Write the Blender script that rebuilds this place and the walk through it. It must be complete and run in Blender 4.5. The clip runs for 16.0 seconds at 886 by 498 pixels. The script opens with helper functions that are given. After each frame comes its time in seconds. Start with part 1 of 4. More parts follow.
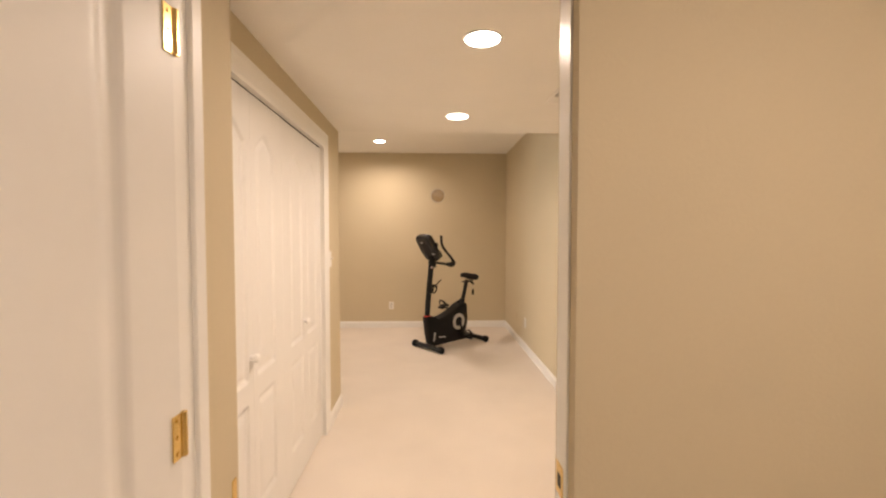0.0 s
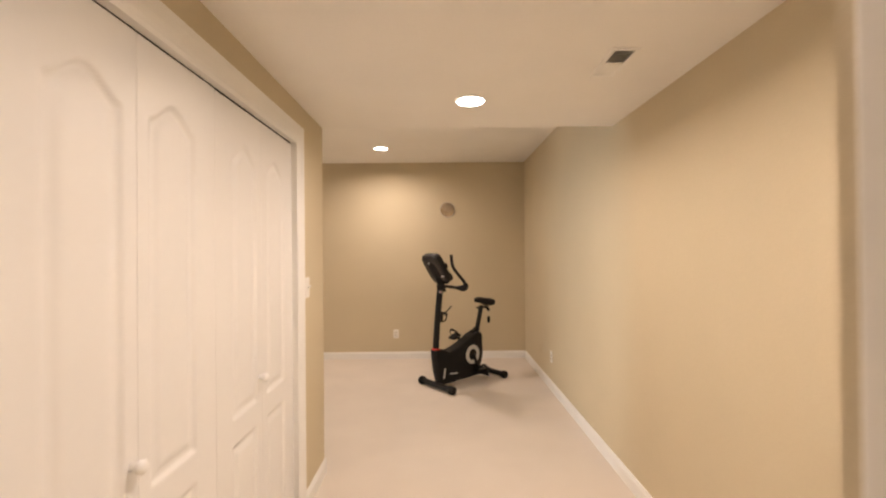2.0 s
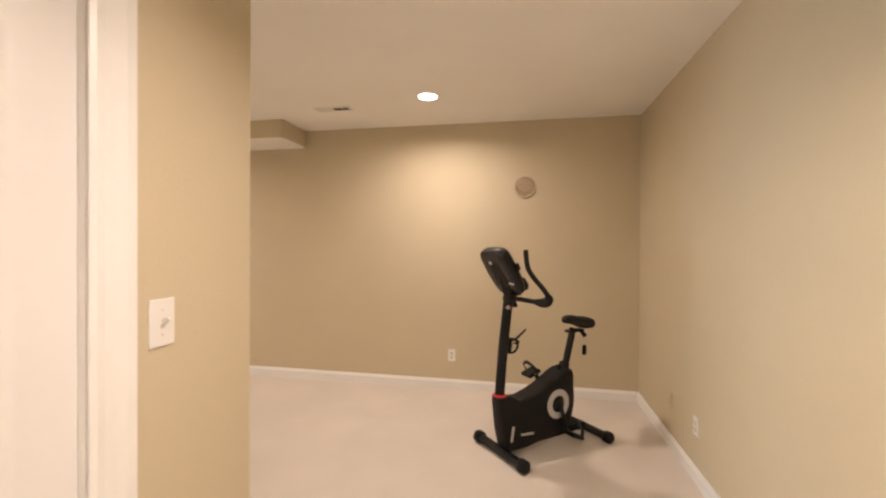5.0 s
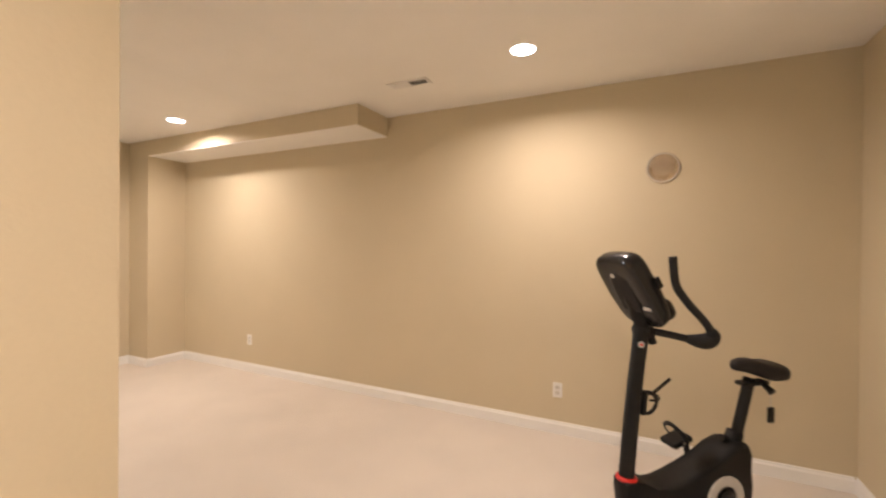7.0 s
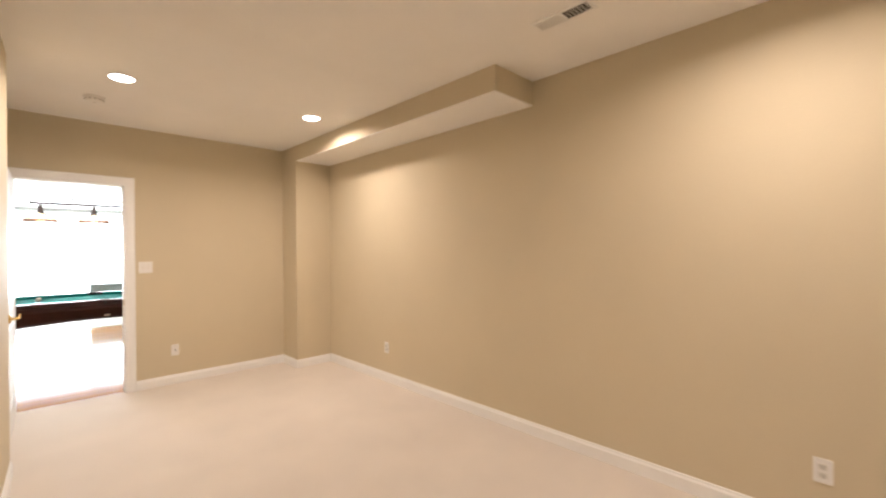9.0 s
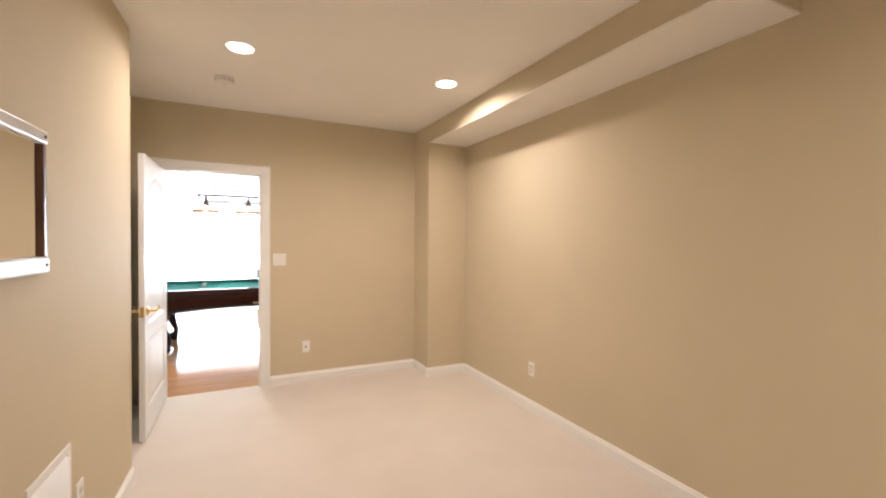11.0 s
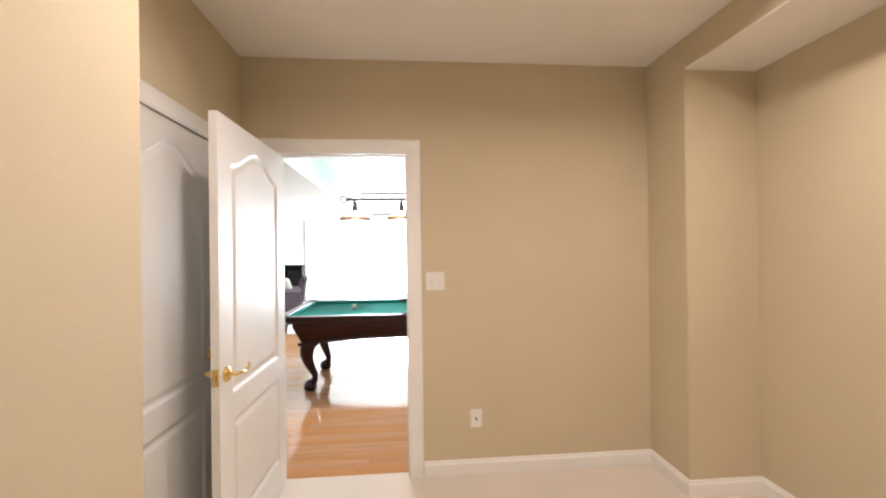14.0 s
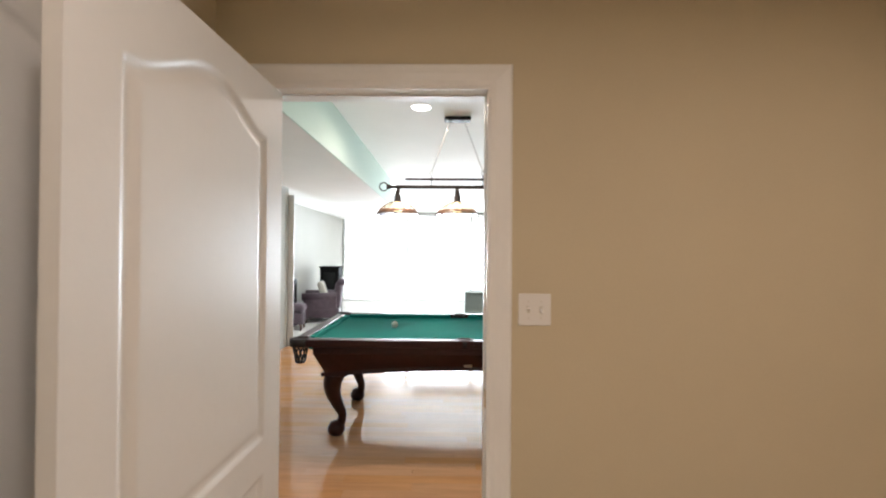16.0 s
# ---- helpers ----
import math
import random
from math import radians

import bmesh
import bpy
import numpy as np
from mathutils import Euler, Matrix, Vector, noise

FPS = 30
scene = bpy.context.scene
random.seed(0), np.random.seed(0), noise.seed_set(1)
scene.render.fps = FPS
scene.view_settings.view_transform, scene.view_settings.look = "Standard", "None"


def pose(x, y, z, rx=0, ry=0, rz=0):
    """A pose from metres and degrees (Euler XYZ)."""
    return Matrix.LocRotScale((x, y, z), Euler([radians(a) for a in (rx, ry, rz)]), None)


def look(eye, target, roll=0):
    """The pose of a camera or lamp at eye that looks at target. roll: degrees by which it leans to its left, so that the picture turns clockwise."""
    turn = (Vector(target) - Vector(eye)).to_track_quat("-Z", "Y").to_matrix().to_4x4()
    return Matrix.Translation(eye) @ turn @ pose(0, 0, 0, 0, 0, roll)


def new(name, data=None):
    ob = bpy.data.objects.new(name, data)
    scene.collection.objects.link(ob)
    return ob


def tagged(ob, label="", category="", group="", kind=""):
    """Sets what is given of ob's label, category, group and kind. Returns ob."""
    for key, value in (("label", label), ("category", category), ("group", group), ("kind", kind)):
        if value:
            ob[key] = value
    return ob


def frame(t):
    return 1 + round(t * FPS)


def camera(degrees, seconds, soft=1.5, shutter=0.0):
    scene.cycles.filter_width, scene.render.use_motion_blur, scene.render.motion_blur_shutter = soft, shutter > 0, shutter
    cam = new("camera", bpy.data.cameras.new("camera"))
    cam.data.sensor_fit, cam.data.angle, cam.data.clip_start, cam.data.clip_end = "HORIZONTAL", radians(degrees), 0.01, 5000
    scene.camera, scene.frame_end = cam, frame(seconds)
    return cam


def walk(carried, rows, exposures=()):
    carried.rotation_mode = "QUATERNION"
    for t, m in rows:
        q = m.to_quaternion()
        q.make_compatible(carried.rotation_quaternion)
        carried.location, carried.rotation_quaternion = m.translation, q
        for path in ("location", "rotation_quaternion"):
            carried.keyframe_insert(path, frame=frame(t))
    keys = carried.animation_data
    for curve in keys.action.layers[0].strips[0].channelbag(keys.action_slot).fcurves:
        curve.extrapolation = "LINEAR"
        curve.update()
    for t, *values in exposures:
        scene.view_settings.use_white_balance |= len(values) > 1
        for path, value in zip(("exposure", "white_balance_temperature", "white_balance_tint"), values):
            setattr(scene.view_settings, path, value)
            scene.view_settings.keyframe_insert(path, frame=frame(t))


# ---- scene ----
cam = camera(93.0, 16.0, soft=2.15, shutter=0.5)
PATH = [
    (0, (0.672, 0.204, 1.417), (0.74, 2.202, 1.344), -0.0),
    (0.5, (0.687, 0.34, 1.431), (0.732, 2.338, 1.363), 0.1),
    (1, (0.694, 0.509, 1.431), (0.718, 2.508, 1.386), 0.0),
    (1.5, (0.688, 0.699, 1.44), (0.714, 2.699, 1.425), -0.0),
    (2, (0.706, 0.913, 1.43), (0.72, 2.913, 1.441), -0.5),
    (2.5, (0.733, 1.15, 1.428), (0.696, 3.15, 1.446), -1.2),
    (3, (0.741, 1.423, 1.414), (0.664, 3.422, 1.423), -1.0),
    (3.5, (0.743, 1.714, 1.412), (0.626, 3.711, 1.404), -0.4),
    (6, (0.846, 2.87, 1.427), (0.213, 4.767, 1.429), 0.7),
    (6.5, (0.811, 3.083, 1.397), (0.049, 4.932, 1.407), 0.9),
    (7, (0.74, 3.261, 1.429), (-0.147, 5.054, 1.416), 0.5),
    (7.5, (0.656, 3.430, 1.409), (-0.363, 5.151, 1.404), 0.5),
    (8, (0.557, 3.592, 1.413), (-0.613, 5.214, 1.413), -0.2),
    (8.5, (0.439, 3.729, 1.407), (-0.863, 5.247, 1.408), -0.6),
    (9, (0.293, 3.898, 1.39), (-1.145, 5.288, 1.389), -0.5),
    (9.5, (0.127, 4.036, 1.39), (-1.43, 5.292, 1.378), -0.2),
    (9.6, (0.097, 4.061, 1.383), (-1.479, 5.292, 1.371), -0.3),
    (10, (-0.066, 4.183, 1.397), (-1.723, 5.302, 1.378), 0.2),
    (10.2, (-0.14, 4.215, 1.411), (-1.828, 5.288, 1.382), 0.3),
    (12.5, (-1.295, 4.497, 1.44), (-3.233, 4.991, 1.434), 0.9),
    (13, (-1.587, 4.513, 1.431), (-3.549, 4.901, 1.437), 0.5),
    (13.2, (-1.709, 4.514, 1.416), (-3.679, 4.858, 1.43), 0.2),
    (13.5, (-1.889, 4.52, 1.428), (-3.869, 4.799, 1.441), -0.3),
    (14, (-2.2, 4.516, 1.423), (-4.193, 4.685, 1.429), -0.7),
    (14.5, (-2.5, 4.501, 1.418), (-4.499, 4.583, 1.421), -0.8),
    (15, (-2.791, 4.48, 1.429), (-4.79, 4.513, 1.428), -0.7),
    (15.3, (-2.947, 4.45, 1.428), (-4.947, 4.466, 1.432), -0.3),
    (15.5, (-3.074, 4.417, 1.434), (-5.074, 4.43, 1.438), -0.3),
    (16, (-3.319, 4.369, 1.432), (-5.319, 4.35, 1.45), 0.4),
]
EXPOSE = [(0, -0.06, 6720, 10), (2.0, -0.14, 6440, 10), (3.5, -0.16, 6290, 10), (5.8, 0.08, 6250, 10), (7, 0.10, 6230, 10), (9, 0.02, 6150, 9), (12.5, -0.04, 5900, 9), (14.0, -0.09, 6000, 9), (15.0, -0.40, 6240, 9), (15.5, -0.55, 6240, 9), (16, -0.79, 6200, 9)]
walk(cam, [(t, look(eye, target, roll)) for t, eye, target, roll in PATH], EXPOSE)

# ---- world and light ----
world = bpy.data.worlds.new("world")
scene.world = world
world.use_nodes = True
wn = world.node_tree
sky = wn.nodes.new("ShaderNodeTexSky")
sky.sky_type, sky.sun_disc, sky.sun_elevation, sky.sun_rotation = "NISHITA", False, radians(40), radians(-90)
wn.links.new(sky.outputs[0], wn.nodes["Background"].inputs[0])
wn.nodes["Background"].inputs[1].default_value = 0.12

LAMP_TINT = (1.0, 0.80, 0.685)
LAMP_WATTS = 29.5
DAY_WATTS = 530.0


def disc_lamp(name, at, watts, radius=0.06, tint=LAMP_TINT):
    """A round lamp lens shining down."""
    d = bpy.data.lights.new(name, "AREA")
    d.shape, d.size, d.energy, d.color, d.spread = "DISK", 2 * radius, watts, tint, radians(161)
    ob = new(name, d)
    ob.location = at
    return ob


def area(name, at, target, w, h, watts, tint=(1, 1, 1)):
    d = bpy.data.lights.new(name, "AREA")
    d.shape, d.size, d.size_y, d.energy, d.color, d.spread = "RECTANGLE", w, h, watts, tint, radians(96)
    ob = new(name, d)
    ob.matrix_world = look(at, target)
    return ob


# ---- materials ----
def mat(name, color, rough=0.6, metal=0.0, var=0.06, scale=3.0, bump=0.0, bscale=200.0, coat=0.0, spec=0.5, sheen=0.0):
    m = bpy.data.materials.new(name)
    m.use_nodes = True
    t = m.node_tree
    b = t.nodes["Principled BSDF"]
    b.inputs["Roughness"].default_value, b.inputs["Metallic"].default_value = rough, metal
    b.inputs["Coat Weight"].default_value, b.inputs["Specular IOR Level"].default_value = coat, spec
    b.inputs["Sheen Weight"].default_value = sheen
    co = t.nodes.new("ShaderNodeTexCoord")
    n1, n2 = t.nodes.new("ShaderNodeTexNoise"), t.nodes.new("ShaderNodeTexNoise")
    n1.inputs["Scale"].default_value, n1.inputs["Detail"].default_value = scale, 4
    n2.inputs["Scale"].default_value, n2.inputs["Detail"].default_value = bscale, 3
    for n in (n1, n2):
        t.links.new(co.outputs["Object"], n.inputs["Vector"])
    mix = t.nodes.new("ShaderNodeMath")
    mix.operation = "MULTIPLY_ADD"
    t.links.new(n2.outputs["Fac"], mix.inputs[0])
    mix.inputs[1].default_value = 0.4
    t.links.new(n1.outputs["Fac"], mix.inputs[2])
    ramp = t.nodes.new("ShaderNodeMapRange")
    ramp.inputs["From Min"].default_value, ramp.inputs["From Max"].default_value = 0.4, 1.0
    ramp.inputs["To Min"].default_value, ramp.inputs["To Max"].default_value = 1 - var, 1 + var
    t.links.new(mix.outputs[0], ramp.inputs["Value"])
    hsv = t.nodes.new("ShaderNodeHueSaturation")
    hsv.inputs["Color"].default_value = (*color, 1)
    t.links.new(ramp.outputs[0], hsv.inputs["Value"])
    t.links.new(hsv.outputs[0], b.inputs["Base Color"])
    if bump:
        bp = t.nodes.new("ShaderNodeBump")
        bp.inputs["Strength"].default_value, bp.inputs["Distance"].default_value = 1.0, bump
        t.links.new(n2.outputs["Fac"], bp.inputs["Height"])
        t.links.new(bp.outputs[0], b.inputs["Normal"])
    return m


def glow(name, color, strength):
    m = bpy.data.materials.new(name)
    m.use_nodes = True
    b = m.node_tree.nodes["Principled BSDF"]
    b.inputs["Base Color"].default_value = (*color, 1)
    b.inputs["Emission Color"].default_value = (*color, 1)
    b.inputs["Emission Strength"].default_value = strength
    return m


WALL = mat("tan_wall_paint", (0.610, 0.530, 0.373), 0.75, var=0.035, scale=1.6, bump=0.0006, bscale=90, spec=0.3)
CREAM = mat("cream_wall_paint", (0.44, 0.43, 0.39), 0.75, var=0.03, scale=1.6, bump=0.0005, bscale=90, spec=0.3)
GREEN = mat("pale_green_paint", (0.58, 0.72, 0.64), 0.75, var=0.03, scale=1.6, bump=0.0005, bscale=90, spec=0.3)
CEIL = mat("white_ceiling_paint", (0.88, 0.86, 0.82), 0.9, var=0.03, scale=2.0, bump=0.0008, bscale=120, spec=0.2)
TRIM = mat("white_gloss_trim", (0.86, 0.85, 0.82), 0.38, var=0.025, scale=5, bump=0.0002, bscale=60)
DOORW = mat("white_door_paint", (0.80, 0.79, 0.765), 0.40, var=0.02, scale=4, bump=0.0003, bscale=45)
CARPET = mat("cream_carpet", (0.785, 0.71, 0.615), 0.95, var=0.06, scale=2.2, bump=0.006, bscale=260, spec=0.1, sheen=0.3)
CARPET2 = mat("white_carpet", (0.74, 0.72, 0.68), 0.95, var=0.06, scale=2.2, bump=0.004, bscale=260, spec=0.1)
PLATE = mat("white_plastic_plate", (0.82, 0.80, 0.76), 0.35, var=0.01)
IVORY = mat("ivory_plastic", (0.70, 0.67, 0.60), 0.4, var=0.01)
SLOT = mat("dark_slot", (0.03, 0.03, 0.03), 0.7)
BRASS = mat("polished_brass", (0.80, 0.58, 0.22), 0.22, metal=1.0, var=0.05, scale=20)
NICKEL = mat("brushed_nickel", (0.62, 0.60, 0.57), 0.3, metal=1.0, var=0.05, scale=20)
BULB = glow("lamp_lens", (1.0, 0.93, 0.82), 14.0)
WALNUT = mat("dark_walnut", (0.10, 0.042, 0.02), 0.35, var=0.3, scale=12)
# near-black colour that stands in for shade inside the closet and its gaps
GAP_SHADE = mat("closet_shade_black", (0.02, 0.018, 0.015), 0.9)


# ---- builders ----
def obj(name, bm, material, parent=None, label="", smooth=False):
    me = bpy.data.meshes.new(name)
    bm.normal_update()
    bm.to_mesh(me)
    bm.free()
    for m in material if isinstance(material, (list, tuple)) else (material,):
        me.materials.append(m)
    if smooth:
        for p in me.polygons:
            p.use_smooth = True
    ob = new(name, me)
    if parent:
        ob.parent = parent
    if label:
        ob["label"] = label
    return ob


def part(name, bm, material, parent, label="", smooth=False):
    return obj(name, bm, material, parent, label, smooth)


def thing(name, m=None, label="", category="", group="", kind=""):
    ob = new(name)
    ob.empty_display_size = 0.1
    if m is not None:
        ob.matrix_basis = m
    return tagged(ob, label, category, group, kind)


def add_box(bm, x0, x1, y0, y1, z0, z1, bevel=0.0):
    vs = [bm.verts.new((x, y, z)) for x in (x0, x1) for y in (y0, y1) for z in (z0, z1)]
    fs = [bm.faces.new([vs[i] for i in f]) for f in ((0, 1, 3, 2), (4, 6, 7, 5), (0, 4, 5, 1), (2, 3, 7, 6), (0, 2, 6, 4), (1, 5, 7, 3))]
    if bevel:
        es = list({e for f in fs for e in f.edges})
        bmesh.ops.bevel(bm, geom=es, offset=bevel, segments=2, profile=0.5, affect="EDGES")
    return vs


def box(x0, x1, y0, y1, z0, z1, bevel=0.0):
    bm = bmesh.new()
    add_box(bm, x0, x1, y0, y1, z0, z1, bevel)
    return bm


def add_cyl(bm, p, q, r0, r1=None, n=16, caps=True):
    p, q = Vector(p), Vector(q)
    r1 = r0 if r1 is None else r1
    w = (q - p).normalized()
    a = w.orthogonal().normalized()
    b = w.cross(a)
    rings = []
    for c, r in ((p, r0), (q, r1)):
        rings.append([bm.verts.new(c + (a * math.cos(2 * math.pi * i / n) + b * math.sin(2 * math.pi * i / n)) * r) for i in range(n)])
    for i in range(n):
        bm.faces.new((rings[0][i], rings[0][(i + 1) % n], rings[1][(i + 1) % n], rings[1][i]))
    if caps:
        bm.faces.new(rings[0][::-1])
        bm.faces.new(rings[1])


def cyl(p, q, r0, r1=None, n=16):
    bm = bmesh.new()
    add_cyl(bm, p, q, r0, r1, n)
    return bm


def add_tube(bm, pts, radii, n=12, flat=1.0):
    """A round (or flattened) tube through the points."""
    pts = [Vector(p) for p in pts]
    if not isinstance(radii, (list, tuple)):
        radii = [radii] * len(pts)
    rings = []
    ref = None
    for i, p in enumerate(pts):
        d = (pts[min(i + 1, len(pts) - 1)] - pts[max(i - 1, 0)]).normalized()
        a = d.orthogonal().normalized() if ref is None else (ref - d * ref.dot(d)).normalized()
        ref = a
        b = d.cross(a)
        rings.append([bm.verts.new(p + (a * math.cos(2 * math.pi * k / n) * flat + b * math.sin(2 * math.pi * k / n)) * radii[i]) for k in range(n)])
    for r, s in zip(rings, rings[1:]):
        for k in range(n):
            bm.faces.new((r[k], r[(k + 1) % n], s[(k + 1) % n], s[k]))
    bm.faces.new(rings[0][::-1])
    bm.faces.new(rings[-1])


def curve_pts(ctrl, steps=8):
    """Points of a smooth curve through the control points."""
    c = [Vector(p) for p in ctrl]
    out = []
    for i in range(len(c) - 1):
        p0, p1, p2, p3 = c[max(i - 1, 0)], c[i], c[i + 1], c[min(i + 2, len(c) - 1)]
        for k in range(steps):
            t = k / steps
            out.append(0.5 * ((2 * p1) + (p2 - p0) * t + (2 * p0 - 5 * p1 + 4 * p2 - p3) * t * t + (3 * p1 - p0 - 3 * p2 + p3) * t ** 3))
    return out + [c[-1]]


def tube(pts, radii, n=12, flat=1.0):
    bm = bmesh.new()
    add_tube(bm, pts, radii, n, flat)
    return bm


def prism(plan, z0, z1):
    """An upright solid over a plan outline."""
    bm = bmesh.new()
    lo = [bm.verts.new((x, y, z0)) for x, y in plan]
    hi = [bm.verts.new((x, y, z1)) for x, y in plan]
    n = len(plan)
    for i in range(n):
        bm.faces.new((lo[i], lo[(i + 1) % n], hi[(i + 1) % n], hi[i]))
    bm.faces.new(lo[::-1])
    bm.faces.new(hi)
    bmesh.ops.recalc_face_normals(bm, faces=bm.faces)
    return bm


def lathe(profile, n=24, axis="z"):
    """A turned body from (radius, height) pairs."""
    bm = bmesh.new()
    rings = []
    for r, h in profile:
        ring = []
        for k in range(n):
            a = 2 * math.pi * k / n
            c, s = r * math.cos(a), r * math.sin(a)
            ring.append(bm.verts.new({"z": (c, s, h), "y": (c, h, s), "x": (h, c, s)}[axis]))
        rings.append(ring)
    for r, s in zip(rings, rings[1:]):
        for k in range(n):
            bm.faces.new((r[k], r[(k + 1) % n], s[(k + 1) % n], s[k]))
    bm.faces.new(rings[0][::-1])
    bm.faces.new(rings[-1])
    bmesh.ops.recalc_face_normals(bm, faces=bm.faces)
    return bm


def structure(name, bm, material, label, category, smooth=False):
    return tagged(obj(name, bm, material, smooth=smooth), label, category, kind="structure")


def moulding(p, q, out, height=0.095, depth=0.014):
    """A baseboard from plan point p to q, standing out of the wall along out."""
    bm = bmesh.new()
    prof = [(0, 0), (depth, 0), (depth, height * 0.74), (depth * 0.8, height * 0.80), (depth * 0.55, height * 0.86), (depth * 0.5, height * 0.95), (depth * 0.25, height), (0, height)]
    rings = [[bm.verts.new((x + out[0] * d, y + out[1] * d, z)) for d, z in prof] for x, y in (p, q)]
    n = len(prof)
    for i in range(n):
        bm.faces.new((rings[0][i], rings[0][(i + 1) % n], rings[1][(i + 1) % n], rings[1][i]))
    bm.faces.new(rings[0])
    bm.faces.new(rings[1][::-1])
    bmesh.ops.recalc_face_normals(bm, faces=bm.faces)
    return bm


def casing_bm(width, height, board=0.09, depth=0.017):
    """Flat moulded casing round an opening: in the x-z plane, opening 0..width, standing out along +y."""
    bm = bmesh.new()
    prof = [(0.0, 0.009), (0.012, 0.013), (0.03, 0.011), (0.055, 0.013), (0.075, depth), (board - 0.006, depth), (board, depth * 0.6)]
    def ring(corner):
        out = []
        for d, h in prof:
            x, z = {0: (-d, 0), 1: (-d, height + d), 2: (width + d, height + d), 3: (width + d, 0)}[corner]
            out.append((x, h, z))
        x0, z0 = out[-1][0], out[-1][2]
        x1, z1 = out[0][0], out[0][2]
        return [bm.verts.new(p) for p in out + [(x0, 0, z0), (x1, 0, z1)]]
    rings = [ring(i) for i in range(4)]
    n = len(rings[0])
    for r, s in zip(rings, rings[1:]):
        for i in range(n):
            bm.faces.new((r[i], r[(i + 1) % n], s[(i + 1) % n], s[i]))
    bm.faces.new(rings[0])
    bm.faces.new(rings[3][::-1])
    bmesh.ops.recalc_face_normals(bm, faces=bm.faces)
    return bm


def panel_depth(x, z, panels):
    """How far the moulded face stands back at (x, z): grooves round raised fields."""
    best = 0.0
    for x0, x1, z0, z1, arch in panels:
        u = (x - x0) / (x1 - x0)
        top = z1
        if arch:
            top = z1 - arch * (0.5 - 0.5 * math.cos(2 * math.pi * min(max(abs(u - 0.5), 0.0), 0.5)))
        d = min(x - x0, x1 - x, z - z0, top - z)
        if d <= 0:
            continue
        if d < 0.014:
            g = -0.009 * math.sin(d / 0.014 * math.pi / 2)
        elif d < 0.022:
            g = -0.009
        elif d < 0.050:
            g = -0.009 + 0.007 * (0.5 - 0.5 * math.cos(math.pi * (d - 0.022) / 0.028))
        else:
            g = -0.002
        best = min(best, g)
    return best


def leaf_bm(width, height, thick, panels, both=True, step=0.0065):
    """A moulded door leaf: x 0..width, y 0..thick, z 0..height; the moulded face is at y = 0."""
    bm = bmesh.new()
    nx, nz = max(2, round(width / step)), max(2, round(height / (step * 1.15)))
    def face(y0, sign):
        g = [[bm.verts.new((width * i / nx, y0 - sign * panel_depth(width * i / nx, height * k / nz, panels), height * k / nz)) for k in range(nz + 1)] for i in range(nx + 1)]
        for i in range(nx):
            for k in range(nz):
                q = (g[i][k], g[i + 1][k], g[i + 1][k + 1], g[i][k + 1])
                bm.faces.new(q if sign > 0 else q[::-1])
        return g
    a = face(0.0, 1)
    b = face(thick, -1) if both else None
    if not both:
        b = [[None] * (nz + 1) for _ in range(nx + 1)]
        for i in (0, nx):
            for k in range(nz + 1):
                b[i][k] = bm.verts.new((width * i / nx, thick, height * k / nz))
        for k in (0, nz):
            for i in range(1, nx):
                b[i][k] = bm.verts.new((width * i / nx, thick, height * k / nz))
        loop = [b[i][0] for i in range(nx + 1)] + [b[nx][k] for k in range(1, nz + 1)] + [b[i][nz] for i in range(nx - 1, -1, -1)] + [b[0][k] for k in range(nz - 1, 0, -1)]
        bm.faces.new(loop[::-1])
    for k in range(nz):
        bm.faces.new((a[0][k], a[0][k + 1], b[0][k + 1], b[0][k]))
        bm.faces.new((a[nx][k], b[nx][k], b[nx][k + 1], a[nx][k + 1]))
    for i in range(nx):
        bm.faces.new((a[i][0], b[i][0], b[i + 1][0], a[i + 1][0]))
        bm.faces.new((a[i][nz], a[i + 1][nz], b[i + 1][nz], b[i][nz]))
    return bm


# ---- structure of the basement ----
XE, XW, YN, YC = 1.84, -4.855, 6.545, 3.65      # east, west, north walls; the corridor's end
ZC, ZL = 2.62, 2.238                             # room ceiling, corridor ceiling
XL = -0.055                                      # corridor's closet wall
XR, YR, YS = -3.45, 3.51, 3.77                   # recess corner, recess wall, room's south wall there
DY0, DY1, DH = 3.695, 4.515, 2.03                # doorway to the game room
EX0, EX1 = 0.205, 0.98                            # entry doorway
T = 0.12

structure("floor", box(XW - 0.06, XE + 0.1, -1.6, YN + 0.1, -0.1, 0.0), CARPET, "cream cut pile carpet, worn faintly along the walk", "carpet")
structure("ceiling_room", box(XW - T, XE + T, YC, YN + T, ZC, ZC + 0.1), CEIL, "white flat painted ceiling of the main room", "ceiling")
structure("ceiling_recess", box(XW - T, XR, YR - T, YC, ZC, ZC + 0.1), CEIL, "white flat painted ceiling over the recess", "ceiling")
structure("ceiling_corridor", box(XL - T, XE + T, 1.24, YC, ZL, ZC + 0.1), CEIL, "lower white ceiling of the corridor", "ceiling")
structure("wall_east", box(XE, XE + T, 1.24, YN + T, 0, ZC), WALL, "tan painted long side wall", "wall")
structure("wall_north", box(XW - T, XE, YN, YN + T, 0, ZC), WALL, "tan painted back wall", "wall")
structure("soffit", box(-4.475, -1.475, 6.105, YN, 2.448, ZC), [WALL], "tan boxed duct soffit along the back wall", "soffit")
structure("soffit_bottom", box(-4.475, -1.478, 6.108, YN, 2.440, 2.448), CEIL, "white underside of the boxed soffit", "soffit")
structure("wall_pier", box(XW, -4.475, 6.105, YN, 0, ZC), WALL, "tan painted pier in the corner", "wall")
structure("wall_west_right", box(XW - T, XW, DY1 + 0.02, YN, 0, ZC), WALL, "tan painted wall beside the doorway", "wall")
